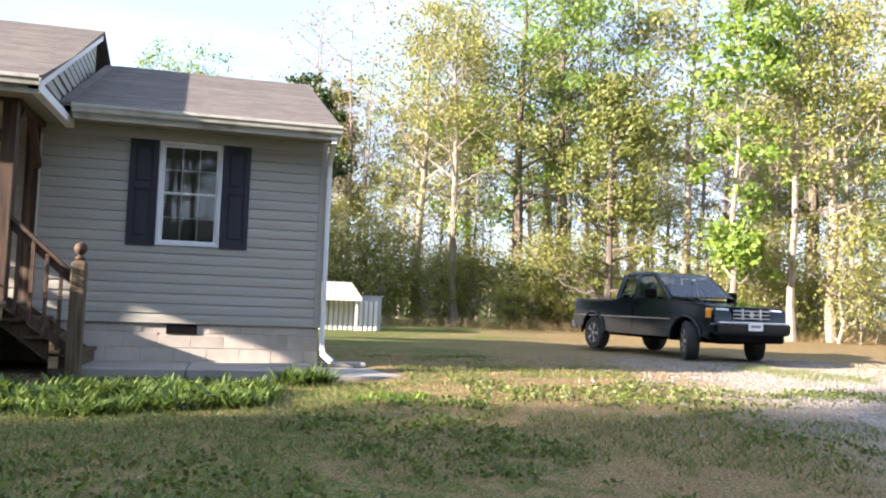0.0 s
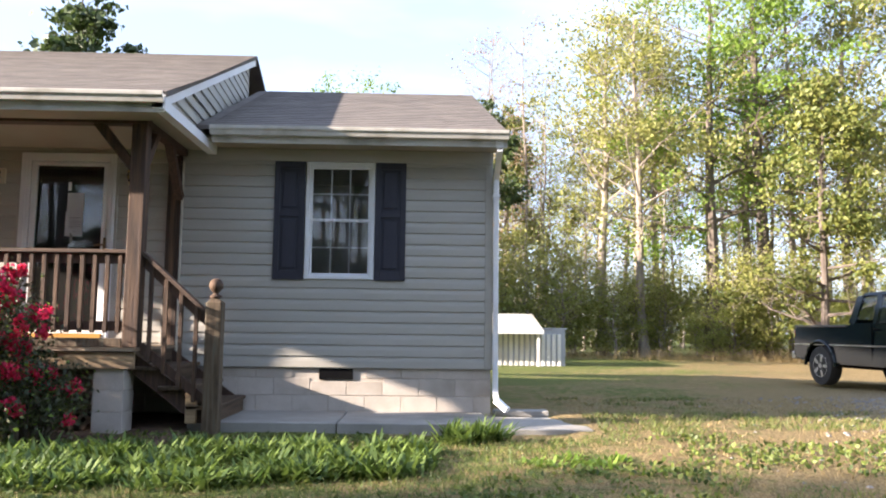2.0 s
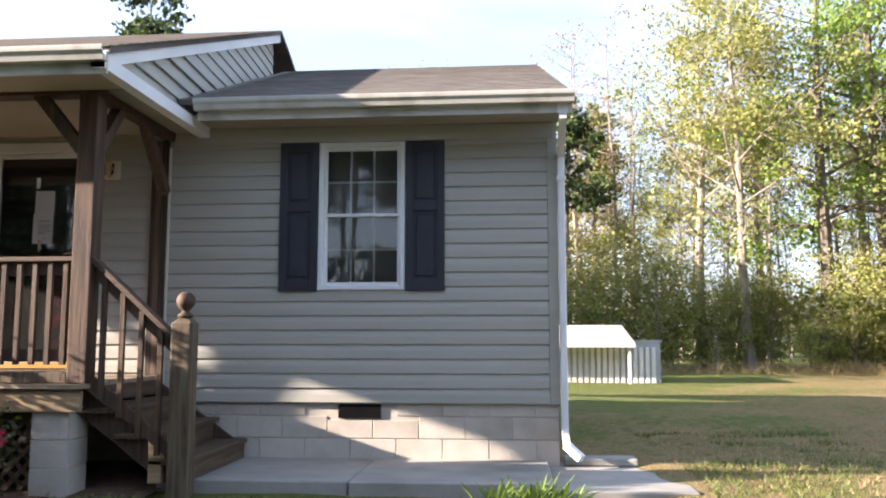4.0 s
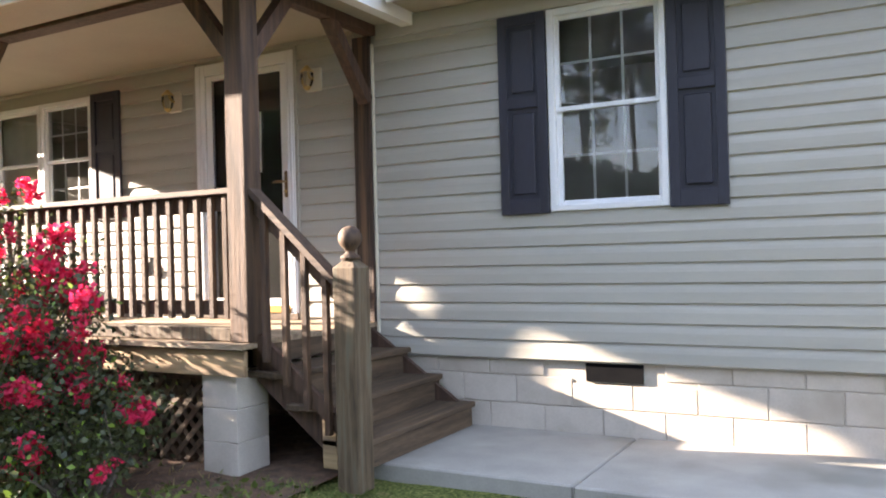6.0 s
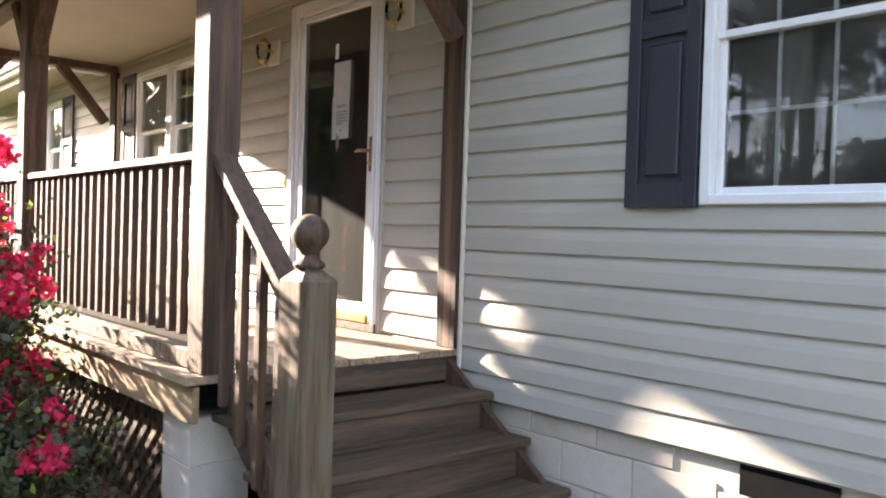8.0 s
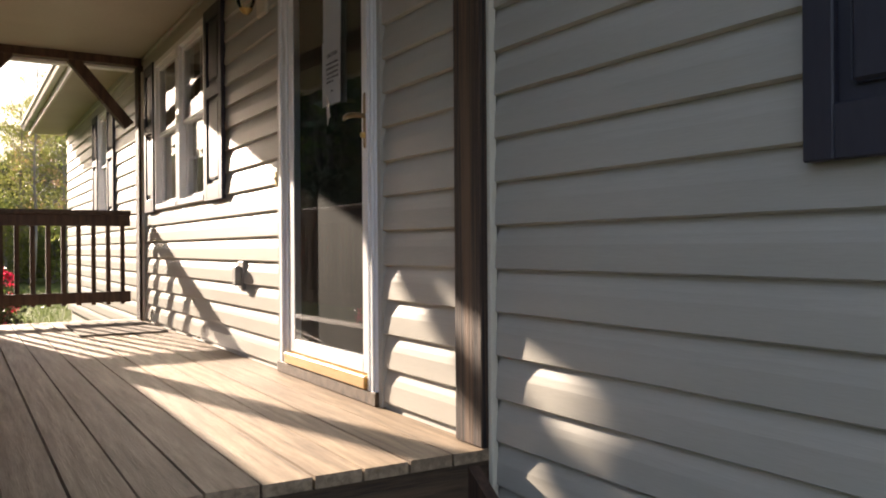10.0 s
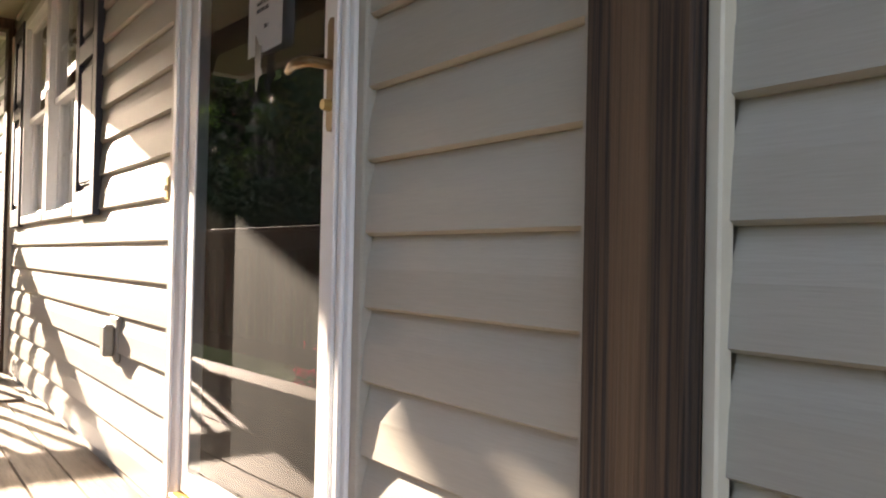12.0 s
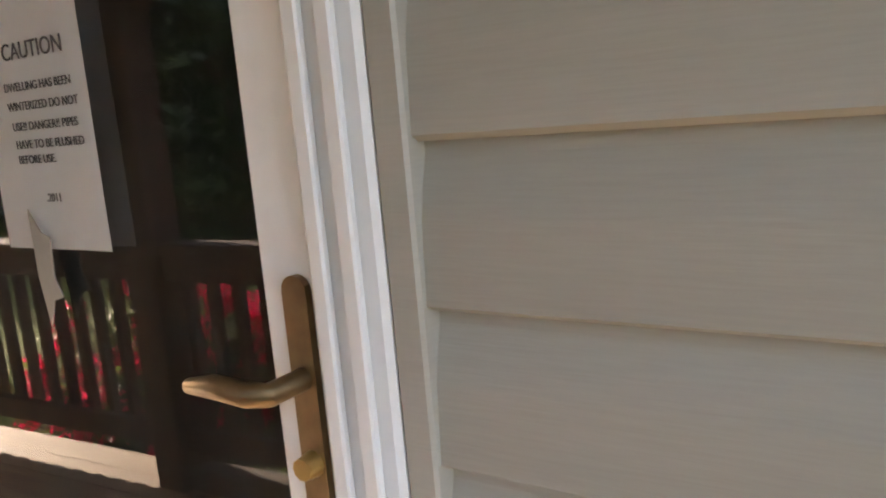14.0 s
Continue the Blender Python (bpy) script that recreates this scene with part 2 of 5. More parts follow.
BLADE = leaf_material("grass_blade", (0.05, 0.085, 0.016), (0.20, 0.245, 0.05), 0.35)
STRAW = leaf_material("straw_blade", (0.22, 0.155, 0.065), (0.42, 0.32, 0.15), 0.3)
PEBBLE = material("gravel_stone", (0.17, 0.155, 0.14), (0.31, 0.285, 0.26), 3.0, 0.85, 0, 0.002, vary=0.1)
CARPAINT = material("truck_paint_dark", (0.003, 0.008, 0.011), (0.005, 0.012, 0.016), 2.0, 0.1, spec=0.4)
TYRE = material("tyre_rubber", (0.022, 0.02, 0.019), (0.045, 0.042, 0.038), 8.0, 0.85, 0, 0.002)
ALLOY = material("alloy_rim", (0.50, 0.49, 0.47), (0.62, 0.60, 0.57), 5.0, 0.35, 0.8)
CHROME = material("dull_chrome", (0.42, 0.42, 0.41), (0.55, 0.55, 0.54), 5.0, 0.28, 0.9)
GREYTRIM = material("grey_bumper", (0.12, 0.12, 0.12), (0.18, 0.18, 0.18), 5.0, 0.5)
LENSW = material("headlight_lens", (0.55, 0.56, 0.56), (0.72, 0.72, 0.72), 20.0, 0.12)
LENSO = material("amber_lens", (0.75, 0.26, 0.02), (0.85, 0.34, 0.03), 12.0, 0.2)
CARGLASS = glass_material("truck_glass", (0.55, 0.62, 0.62), 1.5)
METALWHITE = material("white_sheet_metal", (0.62, 0.60, 0.56), (0.74, 0.72, 0.68), 2.0, 0.5, 0, 0.0005, stain=((0.5, 0.46, 0.4), 1.0))
METALGREY = material("grey_sheet_metal", (0.30, 0.31, 0.33), (0.40, 0.41, 0.43), 2.0, 0.5)


def ground_material():
    """Lawn of mixed green and straw, with bare gravel where the drive runs and brown litter in the woods."""
    m = bpy.data.materials.new("lawn_ground")
    m.use_nodes = True
    n, l = m.node_tree.nodes, m.node_tree.links
    p = n["Principled BSDF"]
    p.inputs["Roughness"].default_value = 0.95
    p.inputs["Specular IOR Level"].default_value = 0.15
    g = n.new("ShaderNodeNewGeometry")
    sp = n.new("ShaderNodeSeparateXYZ")
    l.new(g.outputs["Position"], sp.inputs[0])

    def noise_of(scale, detail=6.0):
        t = n.new("ShaderNodeTexNoise")
        t.inputs["Scale"].default_value, t.inputs["Detail"].default_value = scale, detail
        l.new(g.outputs["Position"], t.inputs[0])
        return t.outputs[0]

    def ramp(src, stops):
        c = n.new("ShaderNodeValToRGB")
        e = c.color_ramp.elements
        e[0].position, e[0].color = stops[0][0], (*stops[0][1], 1)
        e[1].position, e[1].color = stops[-1][0], (*stops[-1][1], 1)
        for pos, colr in stops[1:-1]:
            x = e.new(pos)
            x.color = (*colr, 1)
        l.new(src, c.inputs[0])
        return c.outputs[0]

    def calc(op, a, b, c=None):
        t = n.new("ShaderNodeMath")
        t.operation = op
        for i, v in enumerate((a, b, c)):
            if v is None:
                continue
            if isinstance(v, (int, float)):
                t.inputs[i].default_value = v
            else:
                l.new(v, t.inputs[i])
        return t.outputs[0]

    def mix(f, a, b):
        t = n.new("ShaderNodeMixRGB")
        l.new(f, t.inputs[0])
        l.new(a, t.inputs[1])
        l.new(b, t.inputs[2])
        return t.outputs[0]

    fine, mid, big = noise_of(55.0), noise_of(7.0), noise_of(0.55, 4.0)
    green = ramp(fine, [(0.32, (0.03, 0.045, 0.010)), (0.52, (0.115, 0.135, 0.034)), (0.72, (0.27, 0.25, 0.09))])
    straw = ramp(fine, [(0.32, (0.09, 0.062, 0.028)), (0.52, (0.25, 0.18, 0.085)), (0.74, (0.42, 0.32, 0.165))])
    gravel = ramp(fine, [(0.3, (0.20, 0.17, 0.145)), (0.5, (0.36, 0.32, 0.285)), (0.72, (0.52, 0.48, 0.44))])
    # straw share grows towards the drive
    toward = calc("MULTIPLY_ADD", sp.outputs[0], 0.055, 0.10)
    s = calc("ADD", calc("MULTIPLY_ADD", mid, 0.9, -0.32), calc("MULTIPLY_ADD", big, 0.8, toward))
    s = calc("ADD", s, -0.16)
    # greener again behind the house
    s = calc("ADD", s, calc("MULTIPLY", calc("MAXIMUM", calc("ADD", sp.outputs[1], -11.0), 0.0), -0.03))
    lawn = mix(ramp(s, [(0.36, (0, 0, 0)), (0.58, (1, 1, 1))]), green, straw)
    # the drive: a worn band from the lower right up to the truck
    d = calc("ADD", sp.outputs[0], calc("MULTIPLY", sp.outputs[1], -0.22))
    d = calc("ABSOLUTE", calc("ADD", d, -5.6), 0)
    d = calc("ADD", calc("MULTIPLY_ADD", mid, 2.2, -1.1), d)
    dr = ramp(calc("MULTIPLY", d, 0.25), [(0.30, (1, 1, 1)), (0.78, (0, 0, 0))])
    yy = ramp(calc("MULTIPLY_ADD", sp.outputs[1], 0.05, 0.0), [(0.55, (1, 1, 1)), (0.75, (0, 0, 0))])
    drf = calc("MULTIPLY", dr, yy)
    col = mix(drf, lawn, gravel)
    l.new(col, p.inputs["Base Color"])
    bp = n.new("ShaderNodeBump")
    bp.inputs["Distance"].default_value = 0.03
    l.new(calc("ADD", fine, mid), bp.inputs["Height"])
    l.new(bp.outputs[0], p.inputs["Normal"])
    return m


GROUND = ground_material()
MULCH = material("mulch_soil", (0.045, 0.026, 0.017), (0.15, 0.085, 0.05), 12.0, 0.95, 0, 0.02, fine=60)


# ---- mesh helpers ----
def box(bm, x0, x1, y0, y1, z0, z1, bevel=0.0):
    """A box between two corners, with its edges taken off if bevel is given."""
    before = set(bm.verts)
    r = bmesh.ops.create_cube(bm, size=1.0)
    for v in r["verts"]:
        v.co = Vector(((x0 + x1) / 2 + v.co.x * (x1 - x0), (y0 + y1) / 2 + v.co.y * (y1 - y0), (z0 + z1) / 2 + v.co.z * (z1 - z0)))
    if bevel:
        edges = [e for e in bm.edges if e.verts[0] not in before and e.verts[1] not in before]
        bmesh.ops.bevel(bm, geom=edges, offset=bevel, segments=1, affect="EDGES")
    return bm


def beam(bm, a, b, w, h, up=(0, 0, 1)):
    """A square bar from a to b."""
    a, b = Vector(a), Vector(b)
    d = (b - a).normalized()
    s = d.cross(Vector(up)).normalized()
    u = s.cross(d)
    vs = [bm.verts.new(p + s * sx * w / 2 + u * sz * h / 2) for p in (a, b) for sx, sz in ((-1, -1), (1, -1), (1, 1), (-1, 1))]
    for q in ((0, 1, 2, 3), (7, 6, 5, 4), (0, 4, 5, 1), (1, 5, 6, 2), (2, 6, 7, 3), (3, 7, 4, 0)):
        bm.faces.new([vs[i] for i in q])
    return bm


def prism(bm, outline, axis, lo, hi):
    """A flat outline, given in the other two axes, pulled from lo to hi along the axis."""
    def at(p, v):
        return {"x": (v, p[0], p[1]), "y": (p[0], v, p[1]), "z": (p[0], p[1], v)}[axis]
    a = [bm.verts.new(at(p, lo)) for p in outline]
    b = [bm.verts.new(at(p, hi)) for p in outline]
    bm.faces.new(a)
    bm.faces.new(b[::-1])
    for i in range(len(outline)):
        j = (i + 1) % len(outline)
        bm.faces.new((a[i], b[i], b[j], a[j]))
    bmesh.ops.recalc_face_normals(bm, faces=bm.faces)
    return bm


def tube(bm, points, radii, sides=8):
    """A round bar through points, with a radius at each."""
    rings = []
    for i, p in enumerate(points):
        p = Vector(p)
        d = (Vector(points[min(i + 1, len(points) - 1)]) - Vector(points[max(i - 1, 0)])).normalized()
        s = d.orthogonal().normalized() if abs(d.z) > 0.95 else d.cross(Vector((0, 0, 1))).normalized()
        u = d.cross(s)
        rings.append([bm.verts.new(p + (s * math.cos(k * math.tau / sides) + u * math.sin(k * math.tau / sides)) * radii[i]) for k in range(sides)])
    for a, b in zip(rings, rings[1:]):
        for k in range(sides):
            bm.faces.new((a[k], a[(k + 1) % sides], b[(k + 1) % sides], b[k]))
    bm.faces.new(rings[0][::-1])
    bm.faces.new(rings[-1])
    return bm


def lathe(bm, profile, centre=(0, 0, 0), sides=20):
    """A turned shape: radius and height pairs from bottom to top."""
    c = Vector(centre)
    rings = [[bm.verts.new(c + Vector((r * math.cos(k * math.tau / sides), r * math.sin(k * math.tau / sides), z))) for k in range(sides)] for r, z in profile]
    for a, b in zip(rings, rings[1:]):
        for k in range(sides):
            bm.faces.new((a[k], a[(k + 1) % sides], b[(k + 1) % sides], b[k]))
    bm.faces.new(rings[0][::-1])
    bm.faces.new(rings[-1])
    return bm


def made(name, bm, mat, smooth=False):
    bmesh.ops.recalc_face_normals(bm, faces=bm.faces)
    me = bpy.data.meshes.new(name)
    bm.to_mesh(me)
    bm.free()
    me.materials.append(mat)
    if smooth:
        me.shade_smooth()
        me.set_sharp_from_angle(angle=radians(40))
    return me


def part(name, bm, mat, parent=None, label="", smooth=False):
    ob = new(name, made(name, bm, mat, smooth))
    if parent:
        ob.parent = parent
    return tagged(ob, label)


def pane_of(name, corners, mat, parent, label="", away=(0, -1, 0)):
    """One thin sheet of glass with its face turned outwards."""
    a, b, c = (Vector(p) for p in corners[:3])
    if (b - a).cross(c - b).dot(Vector(away)) < 0:
        corners = corners[::-1]
    me = bpy.data.meshes.new(name)
    me.from_pydata([tuple(p) for p in corners], [], [tuple(range(len(corners)))])
    me.materials.append(mat)
    ob = new(name, me)
    ob.parent = parent
    return tagged(ob, label)


def piece(name, me, parent, m=None):
    ob = new(name, me)
    ob.parent = parent
    if m is not None:
        ob.matrix_basis = m
    return ob


def thing(name, label, category, at=(0, 0, 0), group="", kind=""):
    ob = new(name)
    ob.location = at
    return tagged(ob, label, category, group, kind)


def local(ob):
    """Parts are modelled in world places: this undoes the parent's own place."""
    for c in ob.children:
        c.matrix_parent_inverse = Matrix.Translation(-ob.location)
    return ob


def B():
    return bmesh.new()


def ground_z(x, y):
    """Height of the lawn: it climbs to the house and lies level behind it."""
    ys = (-400, -4, -0.5, 3.0, 5.0, 6.7, 8.8, 10, 16, 24, 30, 60, 400)
    zs = (0.0, 0.03, 0.12, 0.29, 0.38, 0.47, 0.56, 0.59, 0.57, 0.56, 0.57, 0.62, 0.7)
    return float(np.interp(y, ys, zs))


# ---- ground ----
def build_ground():
    def steps(lo, hi, near0, near1, fine, coarse_n):
        a = np.arange(near0, near1 + fine / 2, fine)
        left = near0 - np.geomspace(0.6, near0 - lo, coarse_n)[::-1]
        right = near1 + np.geomspace(0.6, hi - near1, coarse_n)
        return np.concatenate([left, a, right])
    xs, ys = steps(-600, 600, -14, 16, 0.25, 22), steps(-600, 600, -4, 24, 0.25, 22)
    verts = []
    for y in ys:
        for x in xs:
            z = ground_z(x, y)
            if -14 <= x <= 16 and -4 <= y <= 24:
                z += 0.035 * noise.noise(Vector((x * 0.5, y * 0.5, 0))) + 0.018 * noise.noise(Vector((x * 2.2, y * 2.2, 3)))
                if -13.9 < x < 1.0 and y > 8.4:
                    z = min(z, ground_z(x, y)) - 0.02
            verts.append((x, y, z))
    w = len(xs)
    faces = [(j * w + i, j * w + i + 1, (j + 1) * w + i + 1, (j + 1) * w + i) for j in range(len(ys) - 1) for i in range(w - 1)]
    me = bpy.data.meshes.new("ground")
    me.from_pydata(verts, [], faces)
    me.materials.append(GROUND)
    me.shade_smooth()
    return tagged(new("ground", me), "patchy spring lawn of green grass and straw with a gravel drive", "ground", kind="structure")


build_ground()

WALL = 10.0
DECKZ = 1.345
SIDE0 = 1.111
COURSE = 0.127

# ---- house walls ----
HOUSE_L, HOUSE_R, BACK = -13.9, 0.20, 15.5
OPENINGS = [(-1.905, -1.155, 2.12, 3.42), (-5.025, -4.132, DECKZ, 3.40), (-7.96, -6.50, 2.26, 3.385), (-10.93, -10.30, 2.26, 3.385)]


def wall_with_openings(name, x0, x1, y0, y1, z0, z1, holes, mat):
    """A thick wall along x, in blocks round its openings."""
    bm = B()
    cuts = sorted({x0, x1, *[h[0] for h in holes], *[h[1] for h in holes]})
    for a, b in zip(cuts, cuts[1:]):
        spans = [(h[2], h[3]) for h in holes if h[0] <= a + 1e-6 and h[1] >= b - 1e-6]
        low = z0
        for s0, s1 in spans:
            if s0 > low:
                box(bm, a, b, y0, y1, low, s0)
            low = s1
        box(bm, a, b, y0, y1, low, z1)
    return part(name, bm, mat)


wall_front = wall_with_openings("wall_front", HOUSE_L, HOUSE_R, WALL + 0.004, WALL + 0.16, SIDE0 - 0.01, 3.74, OPENINGS, SIDING)
tagged(wall_front, "tan-grey vinyl clapboard front wall of the house", "wall", kind="structure")
for nm, dims in (("wall_back", (HOUSE_L, HOUSE_R, BACK - 0.16, BACK)), ("wall_east", (HOUSE_R - 0.16, HOUSE_R, WALL + 0.165, BACK - 0.165)), ("wall_west", (HOUSE_L, HOUSE_L + 0.16, WALL + 0.165, BACK - 0.165))):
    tagged(part(nm, box(B(), *dims, 0.5, 3.74), SIDING), "tan-grey clad outer wall of the house", "wall", kind="structure")
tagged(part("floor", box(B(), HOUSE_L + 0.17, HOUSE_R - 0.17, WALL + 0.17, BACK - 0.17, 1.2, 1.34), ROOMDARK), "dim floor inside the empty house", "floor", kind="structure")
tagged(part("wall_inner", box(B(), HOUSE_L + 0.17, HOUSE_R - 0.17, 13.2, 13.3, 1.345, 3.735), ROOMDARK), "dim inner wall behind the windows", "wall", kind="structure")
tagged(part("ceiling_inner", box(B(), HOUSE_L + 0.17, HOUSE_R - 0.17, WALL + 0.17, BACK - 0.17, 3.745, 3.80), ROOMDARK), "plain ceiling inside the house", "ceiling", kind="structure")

# foundation of painted block
foundation = part("wall_foundation", box(B(), HOUSE_L, HOUSE_R, WALL + 0.03, WALL + 0.2, 0.3, SIDE0 - 0.012), BLOCK)
tagged(foundation, "painted concrete block foundation under the siding", "foundation", kind="structure")


# ---- roofs ----
PITCH, RIDGEY, SKEW = 0.412, 12.75, 0.055


def skewed(ob, x_from=-99.0):
    """The roof ends are not quite square to the front wall: they draw in towards the ridge."""
    for v in ob.data.vertices:
        if v.co.x > x_from:
            v.co.x -= SKEW * max(0.0, min(v.co.y, RIDGEY) - 9.42)
    return ob


def roof(name, x0, x1, eave_y, eave_z, thick, label):
    ridge = eave_z + PITCH * (RIDGEY - eave_y)
    back = RIDGEY + (RIDGEY - eave_y)
    bm = prism(B(), [(eave_y, eave_z - thick), (RIDGEY, ridge - thick), (back, eave_z - thick), (back, eave_z), (RIDGEY, ridge), (eave_y, eave_z)], "x", x0, x1)
    return tagged(skewed(part(name, bm, SHINGLE), x1 - 0.01 if x1 > -4 else 9.0), label, "roof", kind="structure")


roof_main = roof("roof_main", -8.95, -2.92, 8.02, 3.655, 0.05, "weathered brown asphalt shingle roof over house and porch")
roof_wing = roof("roof_wing", -3.06, 0.31, 9.52, 3.735, 0.05, "weathered brown asphalt shingle roof of the low wing")
roof_west = roof("roof_west", -14.2, -8.81, 9.52, 3.735, 0.05, "weathered brown asphalt shingle roof of the far wing")


def gable_cheek(name, x0, x1, lean):
    """The clad triangle between the high roof and the lower one, with its rake board."""
    top = thing(name, "grey clad gable cheek with a white rake board", "gable wall", kind="structure")
    z0e = 3.655 - 0.05
    ridge = z0e + PITCH * (RIDGEY - 8.02)
    part("cheek_wall", prism(B(), [(8.36, 3.56), (RIDGEY, 3.56), (RIDGEY, ridge - 0.01), (8.36, z0e + PITCH * 0.33 - 0.01)], "x", x0, x1), SIDING, top)
    xo = x1 if lean > 0 else x0
    z = 3.62
    while z < 5.7:
        ys = 8.36 + max(0.0, (z + 0.11 - (z0e + PITCH * 0.34)) / PITCH)
        if ys < RIDGEY - 0.3:
            a, b = (xo, xo + 0.016 * lean)
            part("lap", prism(B(), [(a, z), (b, z), (xo + 0.004 * lean, z + 0.124), (a, z + 0.124)], "y", ys, RIDGEY), SIDING, top)
        z += COURSE
    rb = [(8.0, z0e - 0.10), (8.0, z0e + 0.012), (RIDGEY, ridge + 0.012), (RIDGEY, ridge - 0.10)]
    xr = xo + 0.10 * lean
    part("rake_board", prism(B(), rb, "x", min(xo, xr) if lean > 0 else xr - 0.0, max(xo, xr)), TRIMW, top, "white rake board")
    if lean > 0:
        for c in top.children:
            skewed(c)
    part("return_board", prism(B(), [(8.0, 3.50), (8.0, 3.60), (WALL - 0.02, 3.60), (WALL - 0.02, 3.50)], "x", min(xo, xr), max(xo, xr) - 0.004), TRIMW, top, "white boxed return")
    return top


gable_cheek("gable_cheek", -3.10, -3.04, 1)
gable_cheek("gable_cheek_west", -8.83, -8.77, -1)


def gable_end(name, x, lean):
    """The clad end triangle of a low wing, with white rake boards."""
    top = thing(name, "clad gable end with white rake boards", "gable wall", kind="structure")
    r = 3.735 - 0.05 + PITCH * (RIDGEY - 9.52)
    part("end_wall", prism(B(), [(WALL, 3.74), (BACK, 3.74), (RIDGEY, r - 0.02)], "x", x - 0.1, x), SIDING, top)
    for s in (-1, 1):
        e = RIDGEY + s * (RIDGEY - 9.52)
        part("rake_board", prism(B(), [(e, 3.54), (e, 3.683), (RIDGEY, r - 0.002), (RIDGEY, r - 0.15)], "x", x + 0.004, x + 0.09 * lean if lean > 0 else x + 0.08), TRIMW, top, "white rake board")
    for c in top.children:
        skewed(c)
    return top


gable_end("gable_end", HOUSE_R, 1)


def gutter_run(name, x0, x1, y, ztop, label):
    """A K-style eave gutter with its fascia behind."""
    top = thing(name, label, "gutter", (x0, y, ztop))
    prof = [(y + 0.10, ztop - 0.095), (y + 0.035, ztop - 0.095), (y + 0.022, ztop - 0.055), (y + 0.004, ztop - 0.035), (y, ztop - 0.012), (y, ztop), (y + 0.012, ztop), (y + 0.012, ztop - 0.012), (y + 0.035, ztop - 0.05), (y + 0.09, ztop - 0.085), (y + 0.10, ztop - 0.01)]
    part("trough", prism(B(), prof, "x", x0, x1), GUTTER, top)
    part("fascia_board", box(B(), x0 + 0.01, x1 - 0.01, y + 0.104, y + 0.125, ztop - 0.17, ztop - 0.005), GUTTER, top, "cream fascia board")
    return local(top)


gutter_run("gutter", -8.94, -2.93, 7.92, 3.64, "pale aluminium gutter along the porch eave")
gutter_run("gutter", -2.90, 0.335, 9.42, 3.715, "pale aluminium gutter along the wing eave")
gutter_run("gutter", -14.2, -8.98, 9.42, 3.715, "pale aluminium gutter along the far eave")
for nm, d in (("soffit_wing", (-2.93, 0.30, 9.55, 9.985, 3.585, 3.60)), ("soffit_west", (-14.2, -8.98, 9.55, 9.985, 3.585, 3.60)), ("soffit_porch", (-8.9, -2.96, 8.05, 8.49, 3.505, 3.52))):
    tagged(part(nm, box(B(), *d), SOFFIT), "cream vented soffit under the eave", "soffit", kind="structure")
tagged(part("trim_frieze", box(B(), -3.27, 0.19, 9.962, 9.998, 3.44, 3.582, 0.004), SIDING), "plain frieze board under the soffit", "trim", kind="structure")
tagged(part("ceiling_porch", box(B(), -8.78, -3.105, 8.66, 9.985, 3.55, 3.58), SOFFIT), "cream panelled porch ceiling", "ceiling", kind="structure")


# ---- porch frame ----
FRONTY = 8.50


def post_square(name, x, y, z0, z1, s, mat, label, cap=False):
    bm = box(B(), x - s / 2, x + s / 2, y - s / 2, y + s / 2, z0, z1, 0.006)
    return tagged(part(name, bm, mat), label, "post", "porch posts")


POSTX = (-3.315, -6.07, -8.62)
for x in POSTX:
    post_square("porch_post", x, FRONTY + 0.072, DECKZ + 0.002, 3.478, 0.145, WOODPOST, "weathered brown square wooden post holding the porch roof")
for x in (-3.398, -8.56):
    tagged(part("wall_post", box(B(), x - 0.075, x + 0.075, 9.945, 9.986, DECKZ + 0.002, 3.478, 0.004), WALLPOST), "dark stained half post with a pale worn core", "post", "wall posts")
    tagged(part("trim_post", box(B(), x + 0.0755, x + 0.095, 9.966, 9.99, SIDE0, 3.42, 0.003), CREAM), "cream corner channel beside the post", "trim", kind="structure")
    tagged(part("trim_post", box(B(), x - 0.100, x - 0.0755, 9.966, 9.99, SIDE0, 3.42, 0.003), SIDING), "cream corner channel beside the post", "trim", kind="structure")
front_beam = tagged(part("porch_beam", box(B(), -8.70, -3.24, FRONTY, FRONTY + 0.145, 3.481, 3.62, 0.005), WOODDARK), "dark stained front beam carrying the porch roof", "beam", "porch beams")
for x in (-3.32, -8.60):
    tagged(part("porch_beam", box(B(), x - 0.05, x + 0.05, FRONTY + 0.15, 9.985, 3.481, 3.62, 0.005), WOODDARK), "dark stained end beam from post to wall", "beam", "porch beams")


def brace(x, y, dx, dy, leg=0.42):
    """A knee brace from a post up to the beam."""
    a = Vector((x + dx * 0.06, y + dy * 0.06, 3.48 - leg))
    b = Vector((x + dx * leg, y + dy * leg, 3.50))
    bm = beam(B(), a, b, 0.085, 0.085, (dy, dx, 0) if dx else (1, 0, 0))
    tagged(part("knee_brace", bm, WOODPOST if dx else WOODDARK), "diagonal wooden knee brace under the porch beam", "brace", "knee braces")


PY = FRONTY + 0.072
for x in POSTX:
    if x > -8:
        brace(x, PY, -1, 0)
    if x < -4:
        brace(x, PY, 1, 0)
for x in (-3.32, -8.60):
    brace(x, PY, 0, 1)
    brace(x - 0.0, 9.95, 0, -1, 0.5)


